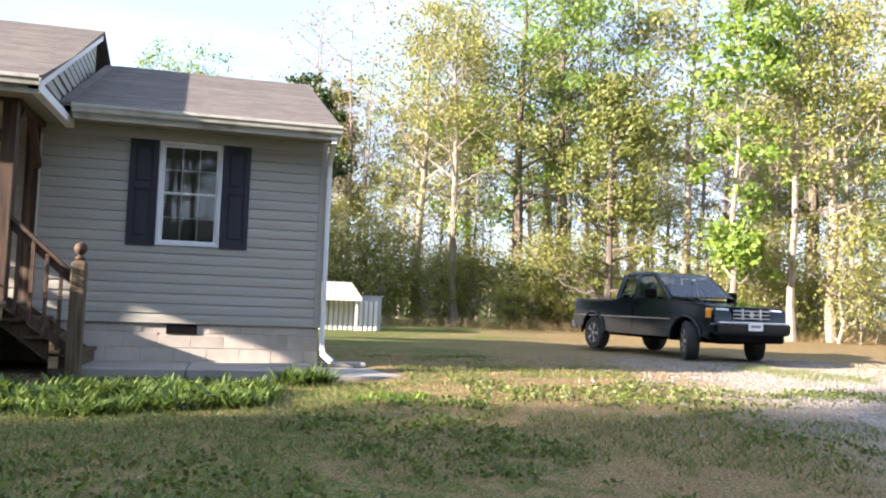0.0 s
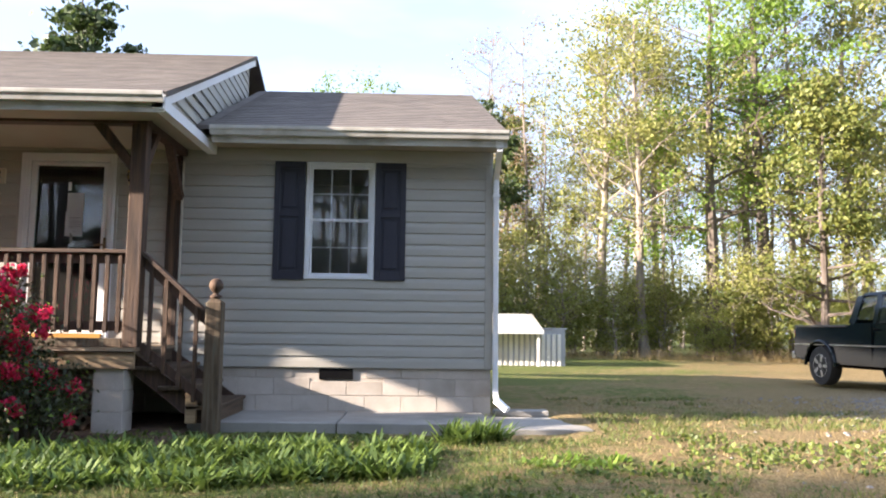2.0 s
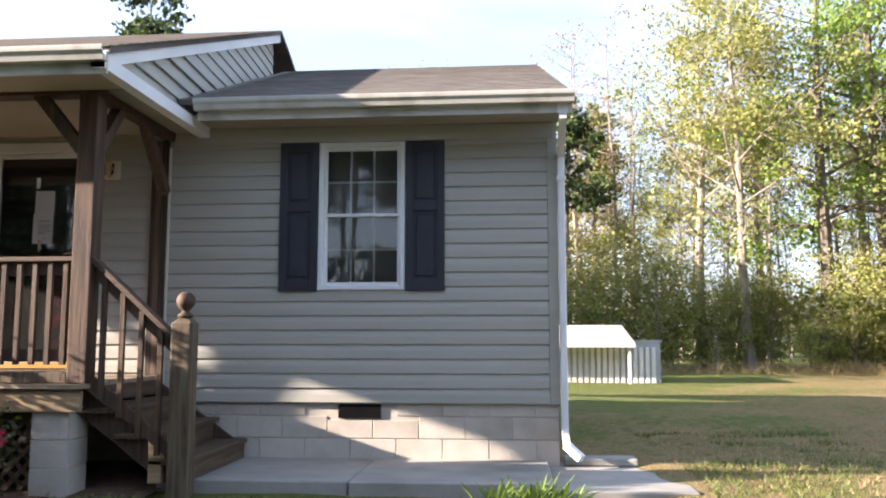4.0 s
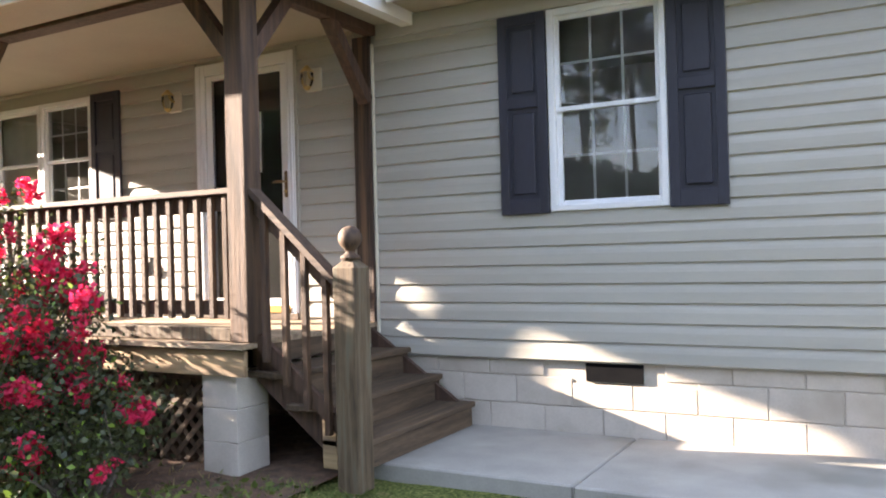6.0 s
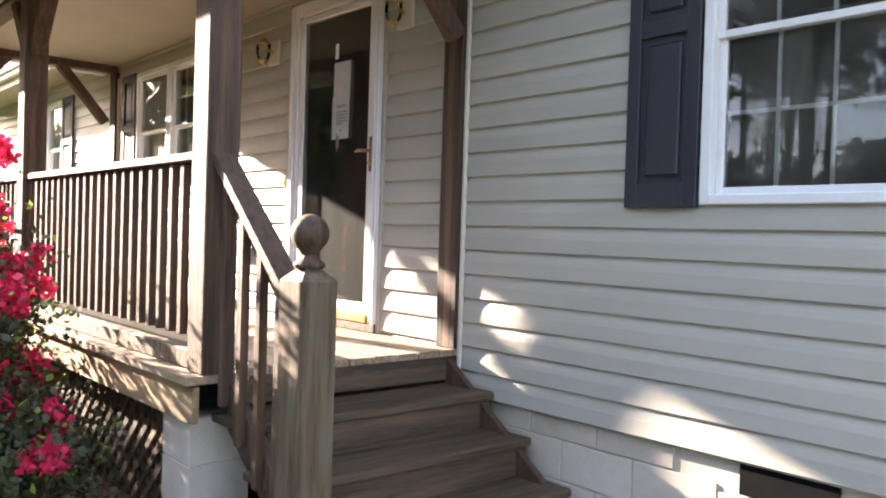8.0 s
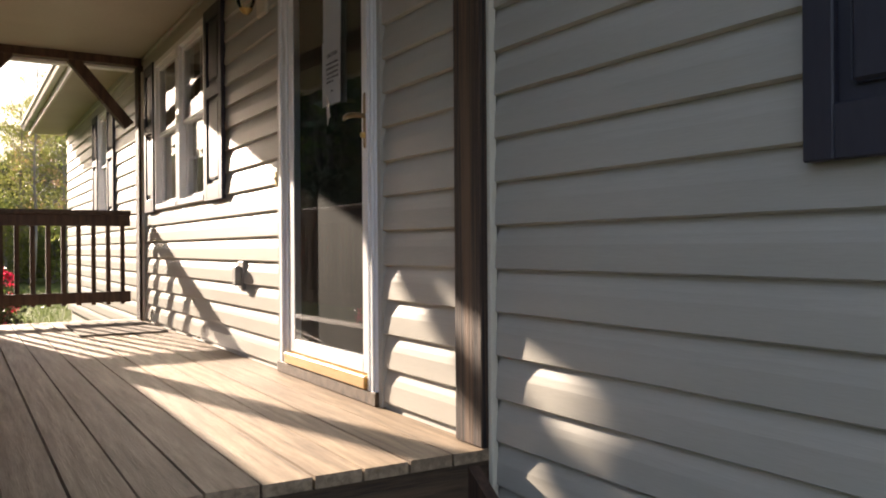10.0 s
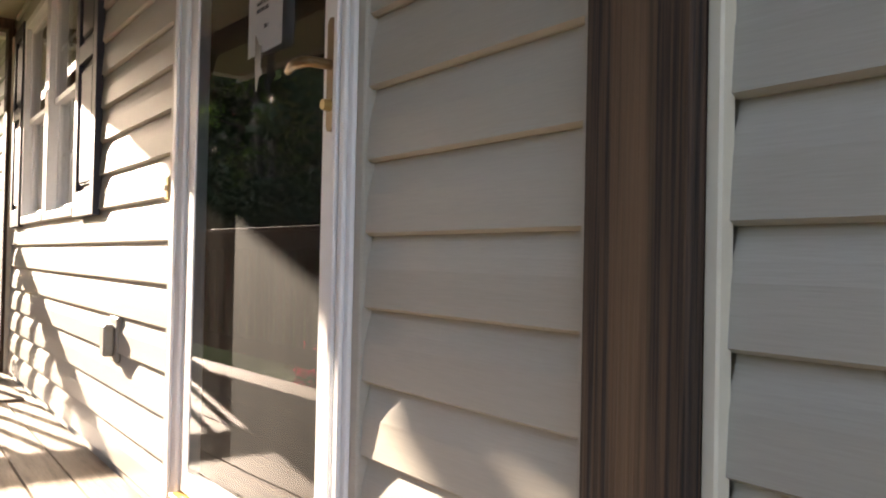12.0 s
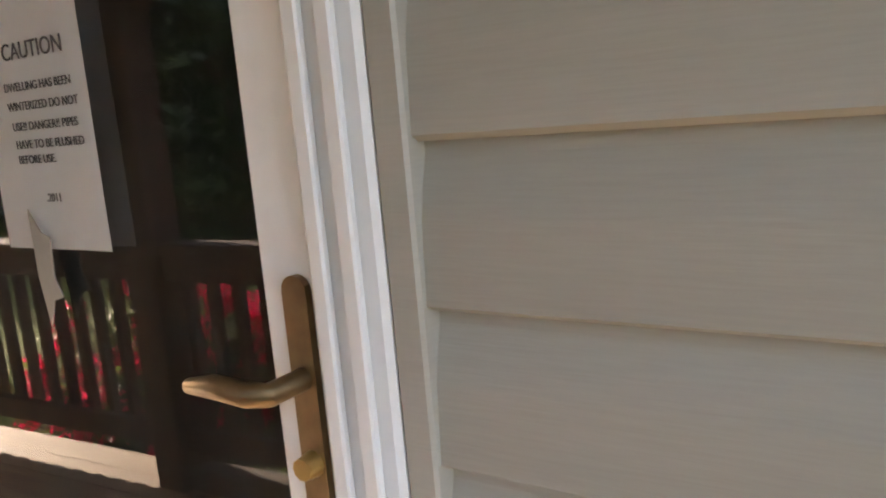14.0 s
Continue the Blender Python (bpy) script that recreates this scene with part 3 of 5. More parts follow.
# ---- deck ----
deck = thing("porch_deck", "sun-bleached pine porch deck of long boards", "deck", (-3.33, 8.35, 0.65))
part("rim_joist", box(B(), -8.72, -3.25, 8.465, 8.495, 1.15, 1.30), FASCIA, deck, "pale pine rim board")
part("side_joist", box(B(), -3.36, -3.33, 8.66, 9.98, 1.19, 1.31), STAIRWOOD, deck, "worn brown riser board")
part("side_joist", box(B(), -8.72, -8.69, 8.50, 9.98, 1.165, 1.31), FASCIA, deck)
# black slab under the boards: the shade in their gaps, put in as colour
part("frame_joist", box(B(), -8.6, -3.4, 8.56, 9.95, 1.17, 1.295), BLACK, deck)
nboard = 11
for k in range(nboard):
    y0 = 8.43 + k * (9.985 - 8.43) / nboard
    bm = box(B(), -8.74, -3.32 if y0 > 8.6 else -3.235, y0 + 0.003, y0 + (9.985 - 8.43) / nboard - 0.0045, 1.312, DECKZ + 0.0015 * (k % 2))
    part("plank", bm, DECK, deck)
local(deck)
for x in (-3.49, -6.07, -8.55):
    pier = thing("porch_pier", "white-painted block pier under the porch edge", "pier", (x, 8.64, 0.50), "porch piers")
    part("mortar_core", box(B(), x - 0.132, x + 0.132, 8.513, 8.772, 0.45, 1.148), BLOCK, pier)
    for z0, z1 in ((0.45, 0.746), (0.750, 0.946), (0.950, 1.146)):
        part("block", box(B(), x - 0.14, x + 0.14, 8.505, 8.78, z0, z1, 0.003), BLOCK, pier)
    local(pier)
tagged(part("rail_sill", box(B(), -5.99, -3.40, 8.52, 8.62, DECKZ + 0.004, 1.43, 0.005), WOODNEWEL), "grey weathered sill board under the railing", "sill", "rail sills")


def lattice(x0, x1, y, z0, z1):
    """Crossing diagonal slats in two layers, cut to the opening."""
    top = thing("lattice_panel", "weathered diagonal wood lattice closing the space under the porch", "lattice", (x0, y, z0))
    h = z1 - z0
    for layer, s in ((0, 1), (1, -1)):
        k = x0 - h
        while k < x1 + h:
            ax, bx = (k, k + h) if s > 0 else (k + h, k)
            pa, pb = Vector((ax, y + 0.012 * layer, z0)), Vector((bx, y + 0.012 * layer, z1))
            t0, t1 = 0.0, 1.0
            d = bx - ax
            lo, hi = sorted(((x0 - ax) / d, (x1 - ax) / d))
            t0, t1 = max(t0, lo), min(t1, hi)
            if t1 - t0 > 0.08:
                part("slat", beam(B(), pa.lerp(pb, t0), pa.lerp(pb, t1), 0.036, 0.010, (0, 1, 0)), STAIRWOOD, top)
            k += 0.115
    part("frame_rail", box(B(), x0, x1, y - 0.012, y + 0.024, z1, z1 + 0.045), WOODDARK, top)
    return local(top)


lattice(-5.9, -3.58, 8.60, 0.58, 1.09)


# ---- railings ----
def railing(x0, x1, y, group, count):
    top = thing("porch_railing", "dark stained porch railing with square balusters", "railing", (x0, y, 1.345), "porch railings")
    part("top_rail", box(B(), x0, x1, y - 0.055, y + 0.055, 2.23, 2.267, 0.005), WOODRAILX, top, "weathered top rail cap")
    part("under_rail", box(B(), x0, x1, y + 0.0, y + 0.038, 2.135, 2.228, 0.003), WOODDARK, top)
    part("bottom_rail", box(B(), x0, x1, y + 0.0, y + 0.038, 1.50, 1.59, 0.003), WOODDARK, top)
    me = made("baluster", box(B(), -0.018, 0.018, -0.036, -0.001, 1.48, 2.225, 0.002), WOODPOST)
    for k in range(count):
        x = x0 + (k + 0.5) * (x1 - x0) / count
        piece("baluster", me, top, Matrix.Translation((x, y, 0)))
    return local(top)


railing(-5.995, -3.39, PY, "a", 22)
railing(-8.545, -6.145, PY, "b", 20)


def side_railing(x, y0, y1, count):
    top = thing("porch_railing", "dark stained end railing between corner post and wall", "railing", (x, y0, 1.345), "porch railings")
    part("top_rail", box(B(), x - 0.055, x + 0.055, y0, y1, 2.23, 2.267, 0.005), WOODRAILX, top)
    part("under_rail", box(B(), x - 0.019, x + 0.019, y0, y1, 2.135, 2.228, 0.003), WOODDARK, top)
    part("bottom_rail", box(B(), x - 0.019, x + 0.019, y0, y1, 1.50, 1.59, 0.003), WOODDARK, top)
    me = made("baluster", box(B(), -0.055, -0.020, -0.018, 0.018, 1.48, 2.225, 0.002), WOODPOST)
    for k in range(count):
        piece("baluster", me, top, Matrix.Translation((x, y0 + (k + 0.5) * (y1 - y0) / count, 0)))
    return local(top)


side_railing(-8.62, PY + 0.074, 9.895, 11)

# ---- stairs ----
stairs = thing("porch_stairs", "worn brown wooden stairs beside the clapboard wall", "stairs", (-2.9, 9.3, 0.63))
NOSE = [(-3.035, 1.165), (-2.775, 0.985), (-2.52, 0.805)]
back = -3.36
for x, z in NOSE:
    part("tread", box(B(), back - 0.0, x, 8.60, 9.975, z - 0.038, z, 0.006), STAIRWOOD, stairs)
    lower = z - 0.185 if z > 0.9 else 0.632
    part("riser", box(B(), x - 0.05, x - 0.028, 8.70, 9.972, lower + 0.002, z - 0.04, 0.003), STAIRWOOD, stairs)
    back = x - 0.03
for y in (8.66, 9.90):
    part("stringer", prism(B(), [(-3.33, 1.10), (-3.33, 1.30), (-2.56, 0.76), (-2.56, 0.64), (-2.72, 0.64)], "y", y, y + 0.038), WOODDARK, stairs, "dark stair stringer")
part("kick_block", box(B(), -2.80, -2.70, 8.60, 8.655, 0.64, 0.93, 0.004), FASCIA, stairs, "pale new wood patch")
local(stairs)

newel = thing("newel_post", "grey weathered newel post with a round ball finial", "post", (-2.54, 8.575, 0.56))
NX, NY, NS = -2.54, 8.555, 0.074
bm = box(B(), NX - NS, NX + NS, NY - NS, NY + NS, 0.56, 1.82)
bmesh.ops.bevel(bm, geom=[e for e in bm.edges if abs(e.verts[0].co.z - e.verts[1].co.z) < 0.01 and e.verts[0].co.z > 1.75], offset=0.045, segments=1, affect="EDGES")
bmesh.ops.bevel(bm, geom=[e for e in bm.edges if abs(e.verts[0].co.z - e.verts[1].co.z) > 0.5], offset=0.008, segments=1, affect="EDGES")
part("shaft", bm, WOODNEWEL, newel)
ball = [(0.052, 0.0), (0.056, 0.012), (0.050, 0.022), (0.030, 0.034), (0.026, 0.045), (0.034, 0.056)]
for k in range(1, 13):
    a = -math.pi / 2 + 0.55 + k * (math.pi - 0.55) / 12.3
    ball.append((0.067 * math.cos(a), 0.119 + 0.067 * math.sin(a)))
part("ball_finial", lathe(B(), ball, (NX, NY, 1.82)), WOODPOST, newel, "round turned ball", smooth=True)
local(newel)

srail = thing("stair_railing", "sloping dark stained stair handrail with square balusters", "railing", (-2.8, 8.45, 1.0))
RA, RB = Vector((-3.245, PY, 2.24)), Vector((-2.60, PY, 1.66))
part("handrail", beam(B(), RA, RB, 0.095, 0.036), WOODRAILX, srail, "sloping weathered handrail")
part("under_rail", beam(B(), RA - Vector((0, -0.019, 0.075)), RB - Vector((0, -0.019, 0.075)), 0.036, 0.085), WOODDARK, srail)
part("lower_rail", beam(B(), (-3.245, PY + 0.019, 1.36), (-2.60, PY + 0.019, 0.84), 0.036, 0.085), WOODDARK, srail)
for k in range(4):
    x = -3.15 + k * 0.145
    zt = 2.24 - (x + 3.245) * 0.90
    part("baluster", box(B(), x - 0.018, x + 0.018, PY - 0.037, PY - 0.001, zt - 0.92, zt - 0.03, 0.002), WOODPOST, srail)
local(srail)

# ---- slab and splash block ----
walkway = thing("pavement", "grey concrete walk slab along the house foot", "pavement", kind="structure")
part("slab", box(B(), -2.85, -1.405, 8.86, 10.028, 0.42, 0.632, 0.01), CONCRETE, walkway)
part("slab", box(B(), -1.395, 0.10, 8.84, 10.028, 0.42, 0.634, 0.01), CONCRETE, walkway)
part("slab", box(B(), 0.11, 1.12, 8.87, 10.25, 0.40, 0.585, 0.01), CONCRETE, walkway)
bm = box(B(), 0.24, 0.86, 10.02, 10.24, 0.587, 0.655, 0.012)
tagged(part("splash_block", bm, CONCRETE), "concrete splash block under the downspout", "splash block")

# ---- downspout and corner trim ----
tagged(part("trim_corner", box(B(), HOUSE_R - 0.075, HOUSE_R + 0.012, WALL - 0.022, WALL + 0.05, SIDE0 - 0.005, 3.58, 0.004), SIDING), "tan corner post of the siding", "trim", kind="structure")
dsp = thing("downspout", "white aluminium downspout at the house corner", "downspout", (0.24, 9.95, 0.66))
part("pipe", box(B(), 0.215, 0.275, 9.925, 9.99, 0.86, 3.30, 0.008), TRIMW, dsp)
part("elbow", beam(beam(B(), (0.245, 9.56, 3.62), (0.245, 9.56, 3.50), 0.06, 0.06, (0, 1, 0)), (0.245, 9.555, 3.52), (0.245, 9.96, 3.27), 0.06, 0.06), TRIMW, dsp, "offset elbow under the gutter")
part("shoe", beam(beam(B(), (0.245, 9.957, 0.875), (0.26, 9.93, 0.76), 0.062, 0.062, (0, 1, 0)), (0.255, 9.935, 0.775), (0.37, 9.84, 0.675), 0.062, 0.062), TRIMW, dsp, "kicked-out foot")
part("strap", box(B(), 0.205, 0.285, 9.915, 9.996, 3.05, 3.09, 0.003), TRIMW, dsp, "white strap")
local(dsp)


# ---- windows ----
def sash_window(name, x0, x1, z0, z1, grids, label, blind=False, inner=None):
    """A double-hung vinyl window: casing, two sashes, muntins and panes."""
    top = thing(name, label, "window", kind="structure")
    F = 0.045
    bm = B()
    box(bm, x0, x0 + F, WALL - 0.03, WALL + 0.07, z0, z1, 0.004)
    box(bm, x1 - F, x1, WALL - 0.03, WALL + 0.07, z0, z1, 0.004)
    box(bm, x0 + F, x1 - F, WALL - 0.03, WALL + 0.07, z1 - F, z1, 0.004)
    box(bm, x0 + F, x1 - F, WALL - 0.034, WALL + 0.07, z0, z0 + F * 0.9, 0.004)
    part("window_frame", bm, TRIMW, top, "white vinyl frame")
    zm = (z0 + z1) / 2 - 0.01
    for nm, a, b, yy in (("upper_sash", zm, z1 - F, WALL + 0.012), ("lower_sash", z0 + F * 0.9, zm + 0.03, WALL + 0.032)):
        bm = B()
        s = 0.03
        box(bm, x0 + F, x0 + F + s, yy - 0.014, yy + 0.014, a, b, 0.003)
        box(bm, x1 - F - s, x1 - F, yy - 0.014, yy + 0.014, a, b, 0.003)
        box(bm, x0 + F + s, x1 - F - s, yy - 0.014, yy + 0.014, a, a + s, 0.003)
        box(bm, x0 + F + s, x1 - F - s, yy - 0.014, yy + 0.014, b - s, b, 0.003)
        sash = part(nm, bm, TRIMW, top)
        gx0, gx1, gz0, gz1 = x0 + F + s, x1 - F - s, a + s, b - s
        pane = pane_of("pane", [(gx0, yy, gz0), (gx1, yy, gz0), (gx1, yy, gz1), (gx0, yy, gz1)], PANE, sash)
        pane.visible_shadow = False
        if grids:
            for i in range(1, 3):
                gx = gx0 + (gx1 - gx0) * i / 3
                part("muntin", box(B(), gx - 0.008, gx + 0.008, yy + 0.003, yy + 0.009, gz0, gz1), TRIMW, sash)
            gz = (gz0 + gz1) / 2
            part("muntin", box(B(), gx0, gx1, yy + 0.0035, yy + 0.0085, gz - 0.008, gz + 0.008), TRIMW, sash)
    if blind:
        part("blind", box(B(), x0 + F, x1 - F, WALL + 0.050, WALL + 0.055, z0 + F, z1 - F), BLIND, top, "drawn tan blind")
    return top


sash_window("window_1", -1.92, -1.137, 2.10, 3.437, True, "white double-hung window with white grids, dark inside")
sash_window("window_2", -7.215, -6.475, 2.245, 3.40, True, "white double-hung window with grids, dark inside")
sash_window("window_3", -7.99, -7.225, 2.245, 3.40, False, "white double-hung window with a drawn tan blind", True)
sash_window("window_4", -10.94, -10.29, 2.245, 3.40, False, "white double-hung window with a drawn tan blind", True)


def shutter(x0, x1, z0=2.09, z1=3.437):
    """A two-panel raised shutter."""
    top = thing("shutter", "dark navy raised-panel window shutter", "shutter", (x0, WALL, z0), "window shutters")
    y0, y1 = WALL - 0.040, WALL - 0.012
    s = 0.062
    bm = B()
    zs = (z0 + 0.10, z0 + (z1 - z0) * 0.53, z0 + (z1 - z0) * 0.53 + 0.075, z1 - 0.075)
    box(bm, x0, x0 + s, y0, y1, z0, z1, 0.003)
    box(bm, x1 - s, x1, y0, y1, z0, z1, 0.003)
    box(bm, x0 + s, x1 - s, y0, y1, z0, zs[0], 0.003)
    box(bm, x0 + s, x1 - s, y0, y1, zs[1], zs[2], 0.003)
    box(bm, x0 + s, x1 - s, y0, y1, zs[3], z1, 0.003)
    part("shutter_frame", bm, SHUTTER, top)
    for a, b in ((zs[0], zs[1]), (zs[2], zs[3])):
        bm = box(B(), x0 + s, x1 - s, y0 + 0.018, y1, a, b)
        box(bm, x0 + s + 0.028, x1 - s - 0.028, y0 + 0.006, y0 + 0.019, a + 0.03, b - 0.03, 0.009)
        part("panel", bm, SHUTTER, top)
    return local(top)


for a, b in ((-2.275, -1.928), (-1.130, -0.783), (-6.467, -6.08), (-8.335, -7.998), (-10.282, -9.89), (-11.31, -10.948)):
    shutter(a, b, *((2.235, 3.41) if a < -3 else ()))

# ---- crawl-space vent ----
vent = thing("foundation_vent", "dark open crawl-space vent in the block wall", "vent", (-1.72, 10.0, 0.97))
# flat black panel: the shade inside the opening, put into its colour
part("vent_box", box(B(), -1.722, -1.345, WALL + 0.01, WALL + 0.028, 0.978, 1.112), BLACK, vent)
local(vent)

# ---- door ----
door = thing("door_1", "white storm door with a full glass pane, closed", "door", kind="structure")
bm = B()
box(bm, -5.130, -5.020, WALL - 0.030, WALL + 0.06, DECKZ + 0.002, 3.49, 0.005)
box(bm, -4.137, -4.065, WALL - 0.030, WALL + 0.06, DECKZ + 0.002, 3.49, 0.005)
box(bm, -5.020, -4.137, WALL - 0.030, WALL + 0.06, 3.395, 3.49, 0.005)
part("door_casing", bm, TRIMW, door, "white moulded casing")
bm = B()
box(bm, -4.130, -4.114, WALL - 0.040, WALL - 0.031, DECKZ + 0.002, 3.47, 0.002)
box(bm, -4.098, -4.082, WALL - 0.040, WALL - 0.031, DECKZ + 0.002, 3.47, 0.002)
box(bm, -5.080, -5.065, WALL - 0.040, WALL - 0.031, DECKZ + 0.002, 3.47, 0.002)
part("casing_bead", bm, TRIMW, door)
bm = B()
box(bm, -4.0645, -4.035, WALL - 0.026, WALL + 0.0, DECKZ + 0.002, 3.51, 0.003)
box(bm, -5.160, -5.1305, WALL - 0.026, WALL + 0.0, DECKZ + 0.002, 3.51, 0.003)
part("siding_channel", bm, SIDING, door, "tan channel where the siding ends")
bm = B()
box(bm, -5.010, -4.945, WALL - 0.022, WALL + 0.012, 1.455, 3.388, 0.004)
box(bm, -4.205, -4.1425, WALL - 0.022, WALL + 0.012, 1.455, 3.388, 0.004)
box(bm, -4.945, -4.205, WALL - 0.022, WALL + 0.012, 3.345, 3.388, 0.004)
box(bm, -4.945, -4.205, WALL - 0.022, WALL + 0.012, 1.455, 1.515, 0.004)
part("storm_frame", bm, TRIMW, door, "white aluminium frame of the storm door")
dp = pane_of("pane", [(-4.945, WALL - 0.019, 1.515), (-4.205, WALL + 0.008, 1.515), (-4.205, WALL + 0.008, 3.345), (-4.945, WALL - 0.019, 3.345)], DOORPANE, door, "reflecting glass pane")
dp.visible_shadow = False
# near-black colour holds the darkness behind the glass, not a paint
part("inner_door", box(B(), -5.015, -4.150, WALL + 0.022, WALL + 0.066, 1.455, 3.39), material("inner_door_shade", (0.004, 0.004, 0.004), (0.007, 0.007, 0.007), 3.0, 0.8, spec=0.05), door, "inner door coloured black for the shade behind the glass")
part("sill_strip", box(B(), -5.015, -4.140, WALL - 0.05, WALL + 0.08, 1.402, 1.452, 0.004), SILLWOOD, door, "varnished yellow sill")
part("threshold", box(B(), -5.135, -4.060, WALL - 0.042, WALL - 0.0, DECKZ + 0.002, 1.40, 0.004), STAIRWOOD, door, "worn brown threshold board")
bm = B()
PLX, PLR = -4.160, 0.0135
prism(bm, [(PLX + PLR * math.cos(k * math.pi / 8), 2.52 + PLR * math.sin(k * math.pi / 8)) for k in range(9)] + [(PLX - PLR * math.cos(k * math.pi / 8), 2.334 - PLR * math.sin(k * math.pi / 8)) for k in range(9)], "y", WALL - 0.030, WALL - 0.0225)
handle = part("handle_plate", bm, BRONZE, door, "tarnished brass handle plate")
lv = tube(B(), [(-4.160, WALL - 0.03, 2.445), (-4.160, WALL - 0.07, 2.445), (-4.176, WALL - 0.078, 2.446), (-4.216, WALL - 0.078, 2.448), (-4.254, WALL - 0.072, 2.442)], [0.010, 0.010, 0.011, 0.0105, 0.007], 10)
part("lever", lv, BRONZE, handle, "curved brass lever", smooth=True)
part("key_knob", tube(B(), [(-4.160, WALL - 0.03, 2.37), (-4.160, WALL - 0.045, 2.37)], [0.012, 0.010], 10), BRASS, handle, smooth=True)


# ---- notice on the door ----
def words(parent, text, x, z, size, y):
    c = bpy.data.curves.new("line", "FONT")
    c.body, c.size, c.extrude, c.align_x = text, size, 0.0004, "LEFT"
    tmp = bpy.data.objects.new("line", c)
    scene.collection.objects.link(tmp)
    me = bpy.data.meshes.new_from_object(tmp.evaluated_get(bpy.context.evaluated_depsgraph_get()))
    bpy.data.objects.remove(tmp)
    me.materials.clear()
    me.materials.append(INK)
    ob = new("print_line", me)
    ob.parent = parent
    ob.matrix_basis = pose(x, y, z, 90, 0, 0)
    return ob


notice = thing("paper_notice", "white printed caution notice taped to the door glass", "notice", kind="")
NXL, NXR, NZ0, NZ1, NYY = -4.612, -4.42, 2.543, 2.82, WALL - 0.013


def sheet(x0, x1, z0, z1, y, curl):
    """A sheet of paper that curls a little off the glass."""
    bm = B()
    n = 8
    rows = []
    for j in range(n + 1):
        v = j / n
        rows.append([bm.verts.new((x0 + (x1 - x0) * i / n, y - curl * (0.5 + 0.5 * math.sin(i * 0.9 + v * 3)) * (1 - v), z0 + (z1 - z0) * v)) for i in range(n + 1)])
    for a, b in zip(rows, rows[1:]):
        for i in range(n):
            bm.faces.new((a[i], a[i + 1], b[i + 1], b[i]))
    bmesh.ops.solidify(bm, geom=bm.faces[:], thickness=0.0006)
    return bm


part("sheet", sheet(NXL, NXR, NZ0, NZ1, NYY, 0.0015), PAPER, notice)
for text, z, size, dx in (("CAUTION", 2.740, 0.0245, 0.046), ("DWELLING HAS BEEN", 2.708, 0.0125, 0.040), ("WINTERIZED DO NOT", 2.688, 0.0125, 0.041), ("USE!! DANGER!! PIPES", 2.667, 0.0125, 0.044), ("HAVE TO BE FLUSHED", 2.648, 0.0125, 0.045), ("BEFORE USE.", 2.632, 0.0125, 0.045), (".2011", 2.591, 0.0125, 0.086)):
    words(notice, text, NXL + dx + 0.008, z + 0.004, size, NYY - 0.003)
upper = part("paper_sheet", sheet(NXL + 0.012, NXR + 0.006, 2.81, 3.035, NYY, 0.001), PAPER)
tagged(upper, "blank white paper taped above the notice", "paper")
tagged(part("tape_strip", box(B(), -4.600, -4.565, WALL - 0.0085, WALL - 0.0065, 3.062, 3.16), PAPER), "pale strip of tape on the door glass", "tape")
torn = prism(B(), [(-4.53 + 0.75 * (x + 4.60), z + 0.012) for x, z in ((-4.63, 2.575), (-4.605, 2.55), (-4.585, 2.545), (-4.59, 2.50), (-4.575, 2.48), (-4.60, 2.475), (-4.618, 2.445), (-4.63, 2.50))], "y", WALL - 0.0205, WALL - 0.019)
tagged(part("paper_scrap", torn, GREYBOX), "torn grey scrap of paper stuck to the glass", "paper")


# ---- wall lamps, bell, outlet ----
def wall_lamp(x, z):
    top = thing("wall_lamp", "brass and glass porch lantern on a cream plate", "lamp", (x, WALL, z), "porch lamps")
    part("back_plate", box(B(), x - 0.075, x + 0.075, WALL - 0.034, WALL - 0.008, z - 0.09, z + 0.09, 0.01), CREAM, top, "cream square mounting block")
    part("arm", tube(B(), [(x, WALL - 0.035, z), (x, WALL - 0.07, z + 0.01), (x, WALL - 0.11, z + 0.06)], [0.012, 0.010, 0.010]), BRASS, top, smooth=True)
    part("cap", lathe(B(), [(0.012, 0.095), (0.045, 0.060), (0.055, 0.050), (0.055, 0.042)][::-1], (x, WALL - 0.11, z)), BRASS, top, smooth=True)
    part("shade", lathe(B(), [(0.030, -0.07), (0.045, -0.04), (0.052, 0.0), (0.048, 0.041)], (x, WALL - 0.11, z)), LAMPGLASS, top, "clear glass lamp shade", smooth=True)
    part("foot_ring", lathe(B(), [(0.012, -0.095), (0.032, -0.075), (0.034, -0.068)], (x, WALL - 0.11, z)), BRASS, top, smooth=True)
    return local(top)


wall_lamp(-3.86, 3.22)
wall_lamp(-5.37, 3.215)
bell = thing("door_bell", "small brass door bell button beside the door", "door bell", (-5.17, WALL, 2.3))
part("bell_plate", box(B(), -5.19, -5.157, WALL - 0.030, WALL - 0.008, 2.245, 2.315, 0.004), BRASS, bell)
part("button", tube(B(), [(-5.1735, WALL - 0.03, 2.28), (-5.1735, WALL - 0.038, 2.28)], [0.009, 0.008]), CREAM, bell)
local(bell)
outlet = thing("outlet_box", "grey weatherproof outlet box on the clapboards", "outlet", (-5.76, WALL, 1.78))
part("cover_plate", box(B(), -5.83, -5.73, WALL - 0.024, WALL - 0.008, 1.715, 1.87, 0.004), GREYBOX, outlet)
part("flip_cover", box(B(), -5.81, -5.745, WALL - 0.062, WALL - 0.025, 1.735, 1.845, 0.008), GREYBOX, outlet, "hinged grey cover")
local(outlet)
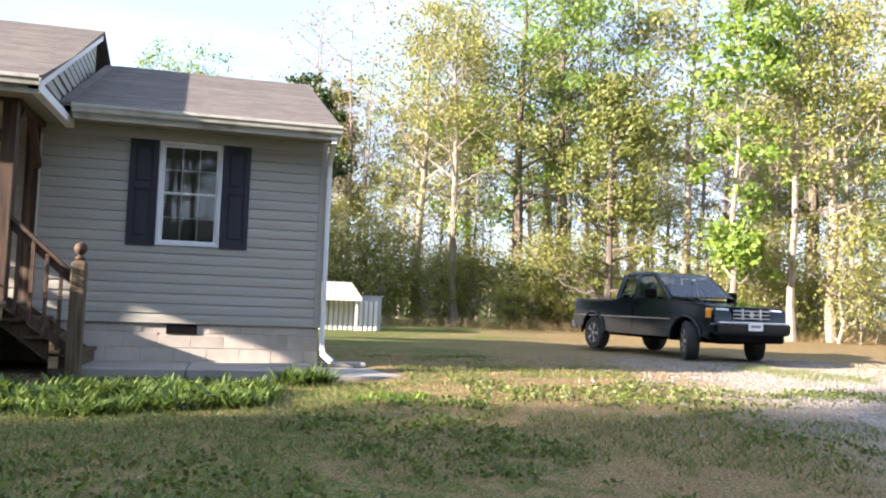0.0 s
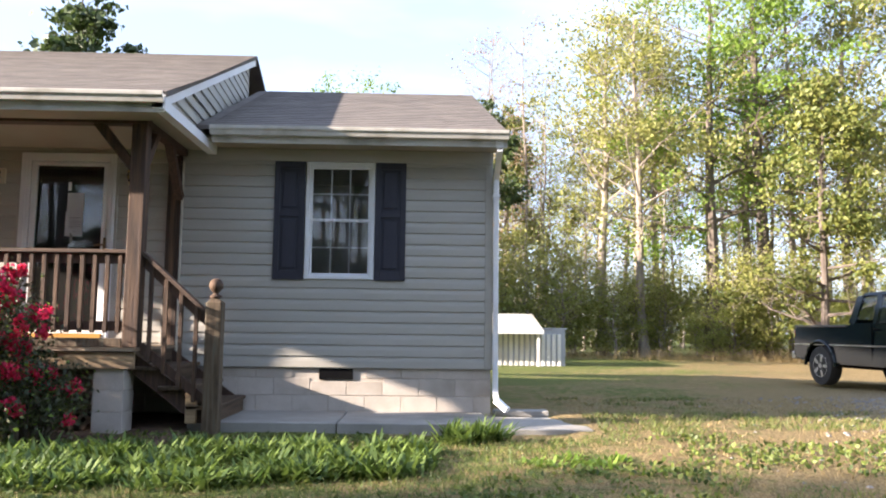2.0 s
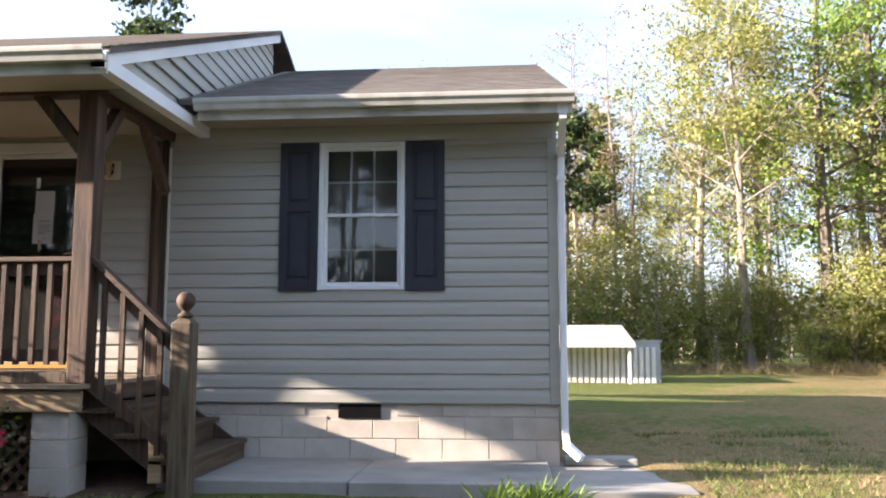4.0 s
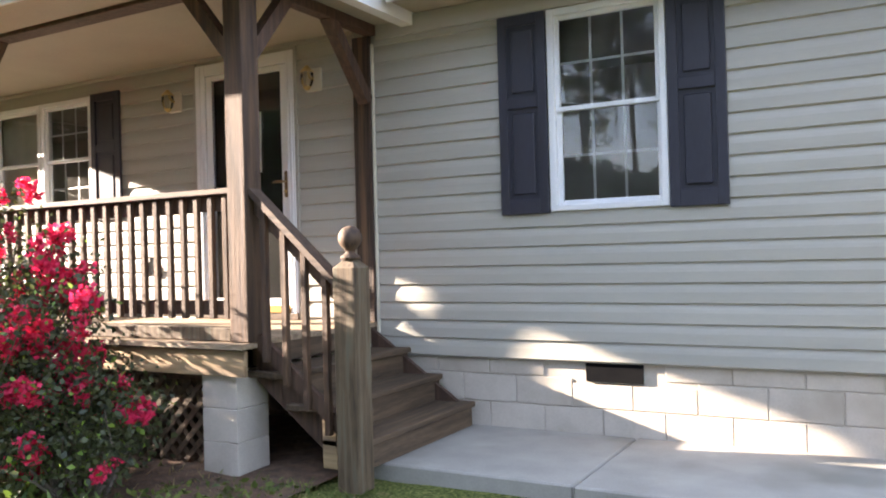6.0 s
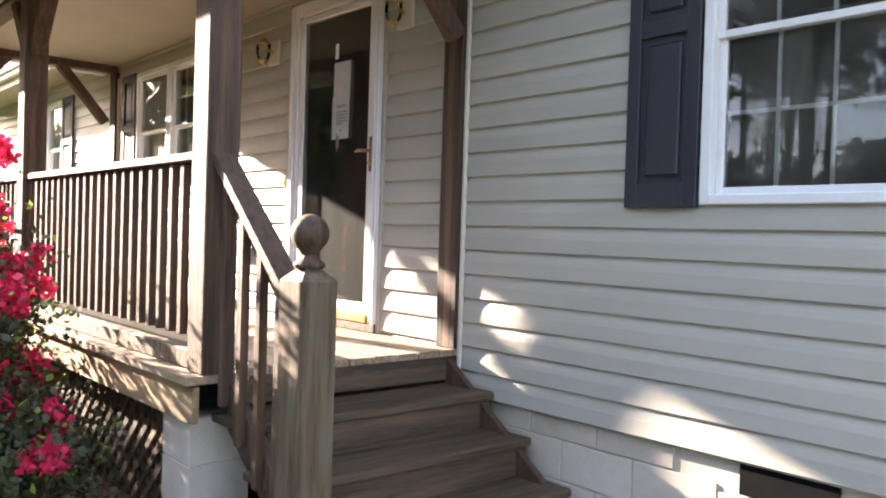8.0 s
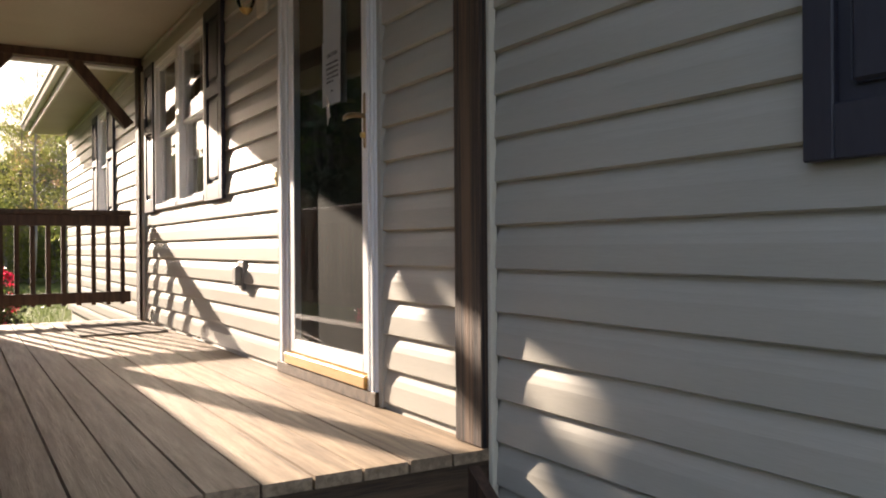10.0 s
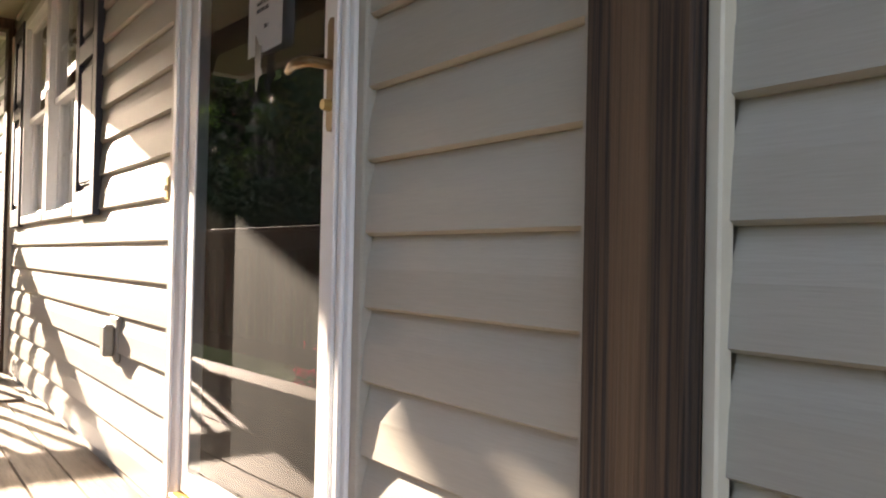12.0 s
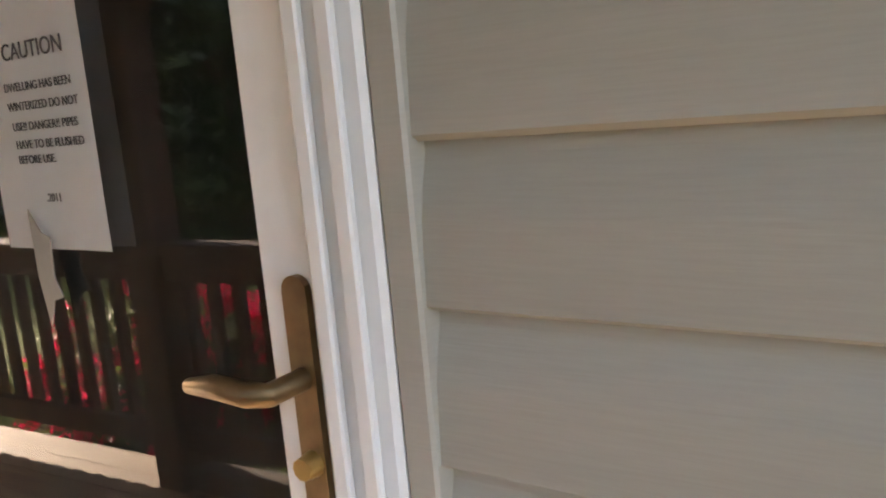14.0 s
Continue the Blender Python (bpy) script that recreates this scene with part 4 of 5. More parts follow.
mat_ = tagged(part("door_mat", box(B(), -8.45, -7.35, 9.35, 9.93, DECKZ + 0.002, DECKZ + 0.014, 0.004), material("mat_fibre", (0.14, 0.11, 0.085), (0.27, 0.22, 0.17), 14.0, 0.95, 0, 0.006, fine=80)), "worn brown mat lying on the deck boards", "mat")


# ---- truck ----
def build_truck():
    """A compact extended-cab pickup, built along its own x (nose at +x), then set down."""
    t = thing("pickup_truck", "dark green-black extended-cab pickup truck parked on the grass", "truck")
    W = 0.84
    # lower body in slabs: nose, cab and bed, each with side tumble
    def shell(name, outline, hw_low, hw_high, zlow, zhigh, mat, label=""):
        bm = B()
        a, b = [], []
        for x, z in outline:
            k = (z - zlow) / (zhigh - zlow)
            hw = hw_low + (hw_high - hw_low) * max(0, min(1, k))
            a.append(bm.verts.new((x, -hw, z)))
            b.append(bm.verts.new((x, hw, z)))
        n = len(outline)
        bm.faces.new(a)
        bm.faces.new(b[::-1])
        for i in range(n):
            bm.faces.new((a[i], b[i], b[(i + 1) % n], a[(i + 1) % n]))
        bmesh.ops.recalc_face_normals(bm, faces=bm.faces)
        bmesh.ops.bevel(bm, geom=[e for e in bm.edges if len(e.link_faces) == 2 and e.calc_face_angle(0) > 0.5], offset=0.03, segments=2, affect="EDGES")
        return part(name, bm, mat, t, label, smooth=True)

    def arch(cx, r, x0, x1, z):
        pts = []
        for k in range(11):
            a = math.pi - k * math.pi / 10
            pts.append((cx + r * math.cos(a), max(z, 0.36 + r * math.sin(a))))
        return pts
    FX, RX, R = 1.58, -1.58, 0.43
    lower = [(-2.45, 0.52)] + arch(RX, R, 0, 0, 0.40) + arch(FX, R, 0, 0, 0.40) + [(2.22, 0.45), (2.30, 0.62), (2.32, 0.88), (2.24, 1.00), (1.05, 1.12), (0.88, 1.13), (-0.80, 1.13), (-0.82, 1.08), (-2.45, 1.07)]
    shell("body", lower, W + 0.02, W - 0.03, 0.4, 1.1, CARPAINT)
    roof_line = [(0.36, 1.585), (0.31, 1.63), (0.15, 1.665), (-0.50, 1.665), (-0.66, 1.63), (-0.70, 1.585)]
    shell("cab_roof", roof_line, W - 0.185, W - 0.225, 1.585, 1.665, CARPAINT, "dark cab roof")
    for y in (-1, 1):
        lo, hi = y * (W - 0.075), y * (W - 0.205)
        part("pillar", beam(B(), (1.00, lo, 1.11), (0.34, hi, 1.61), 0.05, 0.06), CARPAINT, t)
        part("pillar", beam(B(), (-0.14, lo, 1.11), (-0.14, hi, 1.60), 0.05, 0.10, (1, 0, 0)), CARPAINT, t)
        part("pillar", beam(B(), (-0.74, lo, 1.11), (-0.64, hi, 1.60), 0.05, 0.16, (1, 0, 0)), CARPAINT, t)
    part("back_wall", box(B(), -0.79, -0.74, -W + 0.09, W - 0.09, 1.11, 1.20, 0.01), CARPAINT, t)
    pane_of("rear_window", [(-0.76, -0.68, 1.20), (-0.76, 0.68, 1.20), (-0.68, 0.58, 1.60), (-0.68, -0.58, 1.60)], CARGLASS, t, "rear cab glass", (-1, 0, 0))
    ring = [(0.42 - 0.06 * math.sin(k * math.tau / 16), 0.36 + 0.18 * math.cos(k * math.tau / 16), 1.24 + 0.15 * math.sin(k * math.tau / 16)) for k in range(17)]
    part("steering_wheel", tube(B(), ring, [0.014] * 17, 6), BLACK, t, smooth=True)
    for y in (-1, 1):
        ya, yb = y * (W - 0.055), y * (W - 0.185)
        for pts in ([(-0.08, 1.16), (0.78, 1.16), (0.30, 1.57), (-0.08, 1.57)], [(-0.60, 1.16), (-0.20, 1.16), (-0.20, 1.57), (-0.52, 1.57)]):
            pane_of("side_window", [(x, (ya + (yb - ya) * (z - 1.13) / 0.5) + 0.012 * y, z) for x, z in pts], CARGLASS, t, "tinted side glass", (0, y, 0))
        part("wheel_lip", tube(B(), [(FX + 0.45 * math.cos(a), y * (W + 0.02), 0.36 + 0.45 * math.sin(a)) for a in [k * math.pi / 10 for k in range(11)]], [0.03] * 11, 6), CARPAINT, t, smooth=True)
        part("wheel_lip", tube(B(), [(RX + 0.45 * math.cos(a), y * (W + 0.02), 0.36 + 0.45 * math.sin(a)) for a in [k * math.pi / 10 for k in range(11)]], [0.03] * 11, 6), CARPAINT, t, smooth=True)
        part("side_stripe", box(B(), -2.40, 1.10, y * (W + 0.012) - 0.008, y * (W + 0.012) + 0.008, 0.735, 0.752), CHROME, t, "thin silver side stripe")
        part("door_gap", box(B(), -0.145, -0.135, y * (W + 0.001) - 0.012, y * (W + 0.001) + 0.012, 0.5, 1.12), BLACK, t)
        part("door_handle", box(B(), -0.08, 0.06, y * (W - 0.01) - 0.02, y * (W - 0.01) + 0.02, 1.0, 1.035, 0.006), BLACK, t)
        mir = part("mirror", box(B(), 0.62, 0.74, y * 0.97 - 0.11, y * 0.97 + 0.11, 1.13, 1.30, 0.03), BLACK, t, "black door mirror")
        part("headlight", box(B(), 2.19, 2.285, y * 0.60 - 0.15, y * 0.60 + 0.15, 0.78, 0.965, 0.02), LENSW, t, "clear headlight")
        part("turn_signal", box(B(), 2.10, 2.262, y * 0.785 - 0.055, y * 0.785 + 0.055, 0.78, 0.965, 0.02), LENSO, t, "amber turn signal")
        part("tail_light", box(B(), -2.462, -2.42, y * 0.76 - 0.05, y * 0.76 + 0.05, 0.70, 1.02, 0.01), material("tail_lens_" + str(y + 2), (0.35, 0.01, 0.01), (0.45, 0.02, 0.02), 4.0, 0.2), t, "red tail light")
    pane_of("windshield", [(1.025, -0.72, 1.168), (1.025, 0.72, 1.168), (0.375, 0.60, 1.628), (0.375, -0.60, 1.628)], CARGLASS, t, "raked windshield", (1, 0, 1))
    part("sticker", box(B(), 0.60, 0.602, 0.05, 0.14, 1.50, 1.54), PAPER, t)
    part("bed_floor", box(B(), -2.38, -0.86, -0.70, 0.70, 1.066, 1.082), BLACK, t, "dark open load bed")
    part("bed_rail", box(B(), -2.44, -0.84, -W + 0.02, -W + 0.10, 1.06, 1.10, 0.01), CARPAINT, t)
    part("bed_rail", box(B(), -2.44, -0.84, W - 0.10, W - 0.02, 1.06, 1.10, 0.01), CARPAINT, t)
    part("tailgate", box(B(), -2.47, -2.42, -0.70, 0.70, 0.60, 1.09, 0.012), CARPAINT, t)
    part("front_bumper", box(B(), 2.20, 2.42, -0.86, 0.86, 0.50, 0.73, 0.05), CARPAINT, t, "grey bumper face")
    part("bumper_bar", box(B(), 2.25, 2.435, -0.80, 0.80, 0.69, 0.737, 0.02), CHROME, t, "chrome bumper strip")
    part("air_dam", box(B(), 2.18, 2.36, -0.74, 0.74, 0.36, 0.52, 0.03), BLACK, t)
    part("grille_frame", box(B(), 2.25, 2.325, -0.43, 0.43, 0.76, 0.985, 0.02), BLACK, t, "black grille opening")
    for z in (0.80, 0.865, 0.93):
        part("grille_bar", box(B(), 2.315, 2.338, -0.41, 0.41, z - 0.011, z + 0.011, 0.004), CHROME, t, "chrome grille bar")
    for y in (-0.2, 0.2):
        part("grille_post", box(B(), 2.316, 2.342, y - 0.022, y + 0.022, 0.775, 0.965, 0.004), CHROME, t)
    part("badge", lathe(B(), [(0.05, 0.0), (0.05, 0.01)], (0, 0, 0), 16), CHROME, t).matrix_basis = pose(2.335, 0, 0.865, 0, 90, 0)
    plate = part("license_plate", box(B(), 2.436, 2.444, -0.16, 0.16, 0.585, 0.73), PAPER, t, "white licence plate")
    part("plate_print", box(B(), 2.4445, 2.446, -0.11, 0.11, 0.635, 0.685), GREYBOX, plate)
    part("rear_bumper", box(B(), -2.60, -2.44, -0.80, 0.80, 0.46, 0.60, 0.02), CHROME, t)
    part("antenna", tube(B(), [(0.95, -0.74, 1.12), (0.93, -0.74, 1.75)], [0.004, 0.003], 5), BLACK, t)
    part("dashboard", box(B(), 0.45, 0.95, -0.66, 0.66, 0.9, 1.125), BLACK, t)
    part("chassis", box(B(), -2.2, 2.1, -0.5, 0.5, 0.33, 0.52), BLACK, t)
    for y in (-0.36, 0.36):
        part("seat", box(B(), -0.42, -0.27, y - 0.24, y + 0.24, 1.0, 1.46, 0.04), GREYTRIM, t)
    for cx in (FX, RX):
        for y in (-1, 1):
            tyre = [(0.20, -0.11), (0.335, -0.11), (0.355, -0.085), (0.358, 0.0), (0.355, 0.085), (0.335, 0.11), (0.20, 0.11)]
            w = part("wheel", lathe(B(), tyre, (0, 0, 0), 28), TYRE, t, "black tyre", smooth=True)
            steer = 26 if cx == FX else 0
            w.matrix_basis = pose(cx, y * (W - 0.09), 0.358, -90 * y, 0, 0) if not steer else Matrix.Translation((cx, y * (W - 0.09), 0.358)) @ pose(0, 0, 0, 0, 0, -steer) @ pose(0, 0, 0, -90 * y, 0, 0)
            part("hub", lathe(B(), [(0.212, 0.100), (0.17, 0.062), (0.02, 0.066)], (0, 0, 0), 28), GREYTRIM, w, "dark dished hub", smooth=True)
            part("rim", lathe(B(), [(0.186, 0.090), (0.190, 0.104), (0.205, 0.112), (0.216, 0.108), (0.216, 0.098)], (0, 0, 0), 28), ALLOY, w, "bright alloy rim", smooth=True)
            part("hub_cap", lathe(B(), [(0.055, 0.070), (0.055, 0.108), (0.03, 0.116)], (0, 0, 0), 16), ALLOY, w, smooth=True)
            for k in range(5):
                a = k * math.tau / 5
                part("spoke", beam(B(), (0.05 * math.cos(a), 0.05 * math.sin(a), 0.093), (0.195 * math.cos(a), 0.195 * math.sin(a), 0.104), 0.055, 0.03), ALLOY, w, "alloy spoke")
    head = math.degrees(math.atan2(-3.0, 0.36))
    t.matrix_basis = pose(8.15, 14.80, ground_z(8.15, 14.8) + 0.01, 0, 0, head) @ Matrix.Scale(1.04, 4)
    return t


build_truck()


# ---- shed ----
def build_shed():
    y = 24.4
    t = thing("shed", "low white ribbed metal shed with a pale roof", "shed", (2.6, y, 0.56))
    part("wall", box(B(), -0.6, 3.60, y, y + 2.4, 0.5, 1.60), METALGREY, t, "grey metal wall")
    for k in range(26):
        x = -0.5 + k * 0.155
        part("rib", box(B(), x, x + 0.10, y - 0.03, y - 0.002, 0.54, 1.47, 0.008), METALWHITE, t, "white upright board")
    bm = prism(B(), [(-1.6, 1.47), (2.88, 1.47), (2.90, 1.56), (2.56, 2.03), (-1.6, 2.03)], "y", y - 0.6, y + 2.0)
    part("roof", bm, METALWHITE, t, "white sheet roof")
    part("support", box(B(), 2.72, 2.79, y - 0.52, y - 0.45, 0.53, 1.468), METALWHITE, t)
    part("trim_cap", box(B(), 1.9, 3.65, y - 0.02, y + 2.42, 1.604, 1.65), METALGREY, t)
    return local(t)


build_shed()

# ---- leaf tools ----
RNG = np.random.default_rng(7)


def leaf_mesh(name, centres, size, mat, droop=0.0, aspect=1.6):
    """One small kinked leaf (two triangles) at every centre, turned at random."""
    n = len(centres)
    c = np.asarray(centres)
    a = RNG.normal(size=(n, 3))
    a /= np.linalg.norm(a, axis=1, keepdims=True)
    b = np.cross(a, RNG.normal(size=(n, 3)))
    b /= np.linalg.norm(b, axis=1, keepdims=True)
    s = size * RNG.uniform(0.6, 1.35, (n, 1))
    a[:, 2] -= droop
    tip, tail = c + a * s * aspect / 2, c - a * s * aspect / 2
    nn = np.cross(a, b) * s * 0.18
    v = np.stack([tail, c + b * s * 0.5 + nn, tip, c - b * s * 0.5 + nn], 1).reshape(-1, 3)
    me = bpy.data.meshes.new(name)
    me.vertices.add(4 * n)
    me.vertices.foreach_set("co", v.ravel())
    me.loops.add(4 * n)
    me.loops.foreach_set("vertex_index", np.arange(4 * n))
    me.polygons.add(n)
    me.polygons.foreach_set("loop_start", np.arange(0, 4 * n, 4))
    me.materials.append(mat)
    me.update()
    me.validate()
    return me


def tree_kind(label, height, trunk_r, limbs, limb_from, spread, clump_n, leaf_n, leaf_size, leaf_mat, bark, clump_r, lean=0.0, taper_top=0.15, conical=False, twigs=True):
    """A tapered trunk with limbs and twigs, and a crown of leaves in uneven clumps along them."""
    t = thing("tree", label, "tree", group="woodland trees") if height > 6.5 else thing("shrub", label, "shrub", group="woodland shrubs")
    bm = B()
    pts, rad, p = [], [], Vector((0, 0, -0.3))
    n = 9
    wob = Vector((RNG.normal() * lean, RNG.normal() * lean, 0))
    for k in range(n + 1):
        f = k / n
        pts.append(Vector((wob.x * f * f * height * 0.3 + 0.06 * math.sin(k * 1.9 + height), wob.y * f * f * height * 0.3 + 0.06 * math.cos(k * 1.3), -0.3 + (height + 0.3) * f)))
        rad.append(trunk_r * (1 - f) + trunk_r * taper_top * f + (trunk_r * 0.45 if k == 0 else 0))
    tube(bm, pts, rad, 8)
    centres = []

    def along(f):
        i = min(int(f * n), n - 1)
        return pts[i].lerp(pts[i + 1], f * n - i)

    for k in range(limbs):
        f = limb_from + (0.98 - limb_from) * (k + RNG.uniform(0, 0.9)) / limbs
        base = along(f)
        az = k * 2.4 + RNG.uniform(-0.5, 0.5)
        ln = spread * ((1.15 - f) * 1.3 if conical else (1.0 - 0.55 * abs(f - 0.62) / 0.4)) * RNG.uniform(0.6, 1.15)
        ln = max(ln, 0.5)
        rise = RNG.uniform(-0.05, 0.25) if conical else RNG.uniform(0.25, 0.95)
        d = Vector((math.cos(az), math.sin(az), rise)).normalized()
        q = [base]
        for s in range(3):
            d = (d + Vector((RNG.normal() * 0.18, RNG.normal() * 0.18, RNG.normal() * 0.12 + 0.05))).normalized()
            q.append(q[-1] + d * ln / 3)
        r0 = max(0.018, trunk_r * 0.42 * (1.1 - f))
        tube(bm, q, [r0, r0 * 0.7, r0 * 0.45, 0.008], 5)
        if twigs:
            for s in range(5):
                b0 = q[1 + s % 3]
                dd = (d + Vector(RNG.normal(size=3) * 0.7)).normalized()
                e = b0 + dd * ln * 0.38
                tube(bm, [b0, b0.lerp(e, 0.5) + Vector(RNG.normal(size=3) * 0.05), e], [r0 * 0.4, r0 * 0.25, 0.005], 3)
                centres.append((e, 0.7))
        for s in range(1, 4):
            centres.append((q[s], 0.8 + 0.15 * s))
    part("trunk", bm, bark, t, smooth=False)
    if leaf_n:
        pick = RNG.choice(len(centres), size=min(clump_n, len(centres) * 3))
        per = max(1, leaf_n // len(pick))
        out = []
        for i in pick:
            c, w = centres[i]
            off = RNG.normal(size=3) * clump_r * 0.35
            m = RNG.normal(size=(per, 3)) * np.array([clump_r, clump_r, clump_r * 0.55]) * 0.55 * w
            out.append(np.array(c) + off + m)
        out = np.concatenate(out)
        out = out[out[:, 2] > 0.3]
        ob = new("crown", leaf_mesh("crown", out, leaf_size, leaf_mat))
        ob.parent = t
    return t


TALL = tree_kind("tall slim hardwood with thin new green leaves", 15, 0.17, 20, 0.42, 2.8, 60, 3000, 0.095, LEAFSPRING, BARKPALE, 0.8)
OAK = tree_kind("broad hardwood with long bare limbs and spring leaves", 17, 0.30, 26, 0.28, 5.2, 90, 8000, 0.11, LEAFGREEN, BARK, 1.0, lean=0.15)
OLIVE = tree_kind("hardwood hung with yellow-green catkins", 15, 0.22, 26, 0.35, 4.4, 90, 7500, 0.095, LEAFOLIVE, BARKPALE, 1.0)
BARE = tree_kind("thin grey tree still nearly bare", 15, 0.11, 34, 0.30, 2.2, 60, 1100, 0.065, LEAFBUD, BARKPALE, 0.6)
SLIM = tree_kind("thin grey sapling still nearly bare", 11, 0.07, 26, 0.20, 1.6, 50, 1100, 0.075, LEAFSPRING, BARKPALE, 0.5)
PINE = tree_kind("bushy green pine with yellowing lower boughs", 9.5, 0.16, 44, 0.10, 2.3, 120, 8500, 0.10, LEAFPINE, BARK, 0.55, conical=True)
MAPLE = tree_kind("young sweetgum with bright new leaves", 11, 0.10, 34, 0.16, 2.1, 90, 4800, 0.125, LEAFGREEN, BARKPALE, 0.55)
LOBLOLLY = tree_kind("tall dark pine with a high crown", 18, 0.24, 24, 0.55, 2.8, 80, 4200, 0.24, LEAFDARK, BARK, 0.75)
SHRUB = tree_kind("wild green shrub at the wood's edge", 2.6, 0.05, 16, 0.08, 1.5, 60, 2600, 0.075, LEAFSPRING, BARK, 0.6)
BRUSH = tree_kind("tangled olive-brown brush at the wood's edge", 3.6, 0.06, 22, 0.06, 1.7, 60, 1900, 0.07, LEAFOLIVE, BARKPALE, 0.7)
UNDER = tree_kind("dense dark evergreen undergrowth tree", 6.0, 0.10, 40, 0.06, 2.4, 120, 4200, 0.22, LEAFDARK, BARK, 0.8)
KINDS = [UNDER, TALL, OAK, OLIVE, BARE, SLIM, PINE, MAPLE, LOBLOLLY, SHRUB, BRUSH]
USED = set()


def plant(kind, x, y, size=1.0, turn=None):
    """The first of a kind is set down itself, the others are copies."""
    m = Matrix.Translation((x, y, ground_z(x, y) - 0.05)) @ pose(0, 0, 0, RNG.uniform(-2, 2), RNG.uniform(-2, 2), RNG.uniform(0, 360) if turn is None else turn)
    if kind.name not in USED:
        USED.add(kind.name)
        kind.matrix_basis = m @ Matrix.Scale(size, 4)
        return kind
    ob = copy_thing(kind, m)
    ob.matrix_basis = m @ Matrix.Scale(size, 4)
    return ob


# woods behind house and truck: marked trees first
plant(OAK, 11.2, 33.5, 1.0, 40)
plant(PINE, 13.3, 28.6, 1.08)
plant(MAPLE, 16.7, 25.4, 1.2)
plant(TALL, 18.9, 25.0, 0.95)
plant(OLIVE, 7.0, 35.0, 1.0)
plant(OLIVE, 20.8, 25.2, 0.95)
plant(PINE, 3.8, 44.0, 1.35)
plant(TALL, 14.6, 39.0, 1.1)
plant(OLIVE, 17.5, 36.5, 0.95)
plant(LOBLOLLY, -15.2, 34.0, 0.83)
plant(LOBLOLLY, 2.1, 36.0, 0.6)
plant(OLIVE, 23.0, 22.0, 1.0)
plant(OAK, 25.5, 24.0, 0.9)
plant(MAPLE, 21.5, 21.0, 0.72)
for k in range(105):
    x, y = RNG.uniform(0, 40), RNG.uniform(33, 58)
    if x > 15:
        y -= (x - 15) * 0.55
    kind = [BARE, SLIM, BARE, TALL, SLIM, BARE, SLIM, OLIVE, BARE, TALL, SLIM, BARE][k % 12]
    plant(kind, x, max(y, 24.5), RNG.uniform(0.75, 1.12))
for k in range(70):
    x = -1 + 30 * k / 70 + RNG.uniform(-0.4, 0.4)
    y = np.interp(x, (0, 12, 17, 24, 30), (33.5, 32, 27.5, 21, 16)) + RNG.uniform(-0.6, 5.0)
    plant([SHRUB, BRUSH, BRUSH][k % 3], x, y, RNG.uniform(0.6, 1.3))
# the tallest crowns, at the wood's front
for k in range(11):
    x = 10 + 22 * k / 11
    plant([TALL, SLIM, OAK, BARE, OLIVE][k % 5], x, np.interp(x, (0, 12, 17, 24, 30), (37, 36, 32, 26, 21)) + RNG.uniform(0, 6), RNG.uniform(1.05, 1.25))
# the far floor of the wood, closed by undergrowth
for k in range(75):
    x = -4 + 56 * k / 75 + RNG.uniform(-0.5, 0.5)
    plant([BRUSH, SHRUB, BRUSH][k % 3], x, RNG.uniform(50, 63) - max(0, x - 15) * 0.5, RNG.uniform(0.7, 1.2))
# woods across the road behind the walker, which the panes mirror
for k in range(70):
    x, y = -44 + 80 * k / 70 + RNG.uniform(-1, 1), RNG.uniform(-34, -15)
    plant([LOBLOLLY, LOBLOLLY, TALL, LOBLOLLY][k % 4], x, y, RNG.uniform(0.85, 1.15))
for k in range(60):
    plant(BRUSH if k % 3 else SHRUB, -46 + 84 * k / 60, RNG.uniform(-33, -14), RNG.uniform(0.7, 1.3))
for k in range(70):
    plant(UNDER, -46 + 80 * k / 70 + RNG.uniform(-0.6, 0.6), RNG.uniform(-26, -16), RNG.uniform(0.5, 0.95))
# an unseen hedge of undergrowth, added west to shade the lawn; tall pines behind
for k in range(16):
    plant(UNDER, RNG.uniform(-21, -15), -9.0 + 8.0 * k / 15, RNG.uniform(0.8, 1.15))
for x, y in ((-30, -5), (-33, -4.2), (-27, -6), (-36, -5), (-24, -5.5)):
    plant(LOBLOLLY, x, y, RNG.uniform(0.85, 1.0))
for k in range(12):
    plant(UNDER, RNG.uniform(-54, -46), 7.0 + k * 1.1, RNG.uniform(0.75, 1.0))
for k in range(14):
    plant(UNDER, RNG.uniform(-36, -29), -9.0 + k * 0.95, RNG.uniform(0.6, 0.85))
for k in range(12):
    plant([BRUSH, SHRUB][k % 2], RNG.uniform(-44, -36), 8.0 + k * 0.8, RNG.uniform(0.8, 1.2))
for k in range(12):
    plant(UNDER, RNG.uniform(-46, -36), -7 + k * 1.0, RNG.uniform(0.8, 1.1))
# low woods far to the west and north-west, behind the house
for k in range(34):
    plant([OLIVE, OAK, TALL, UNDER][k % 4], RNG.uniform(-64, -38), 8.5 + 26 * k / 34, RNG.uniform(0.40, 0.55) * (1.6 if k % 4 == 3 else 1.0))
for k in range(26):
    plant([OLIVE, OAK, UNDER][k % 3], -40 + 38 * k / 26, RNG.uniform(25, 32), 0.48 if k % 3 < 2 else 1.2)
for k in range(24):
    plant([OAK, UNDER, OLIVE, UNDER][k % 4], RNG.uniform(-46, -27), -22 + 17.0 * k / 24, RNG.uniform(0.8, 1.0) * (1.9 if k % 2 else 1.0))
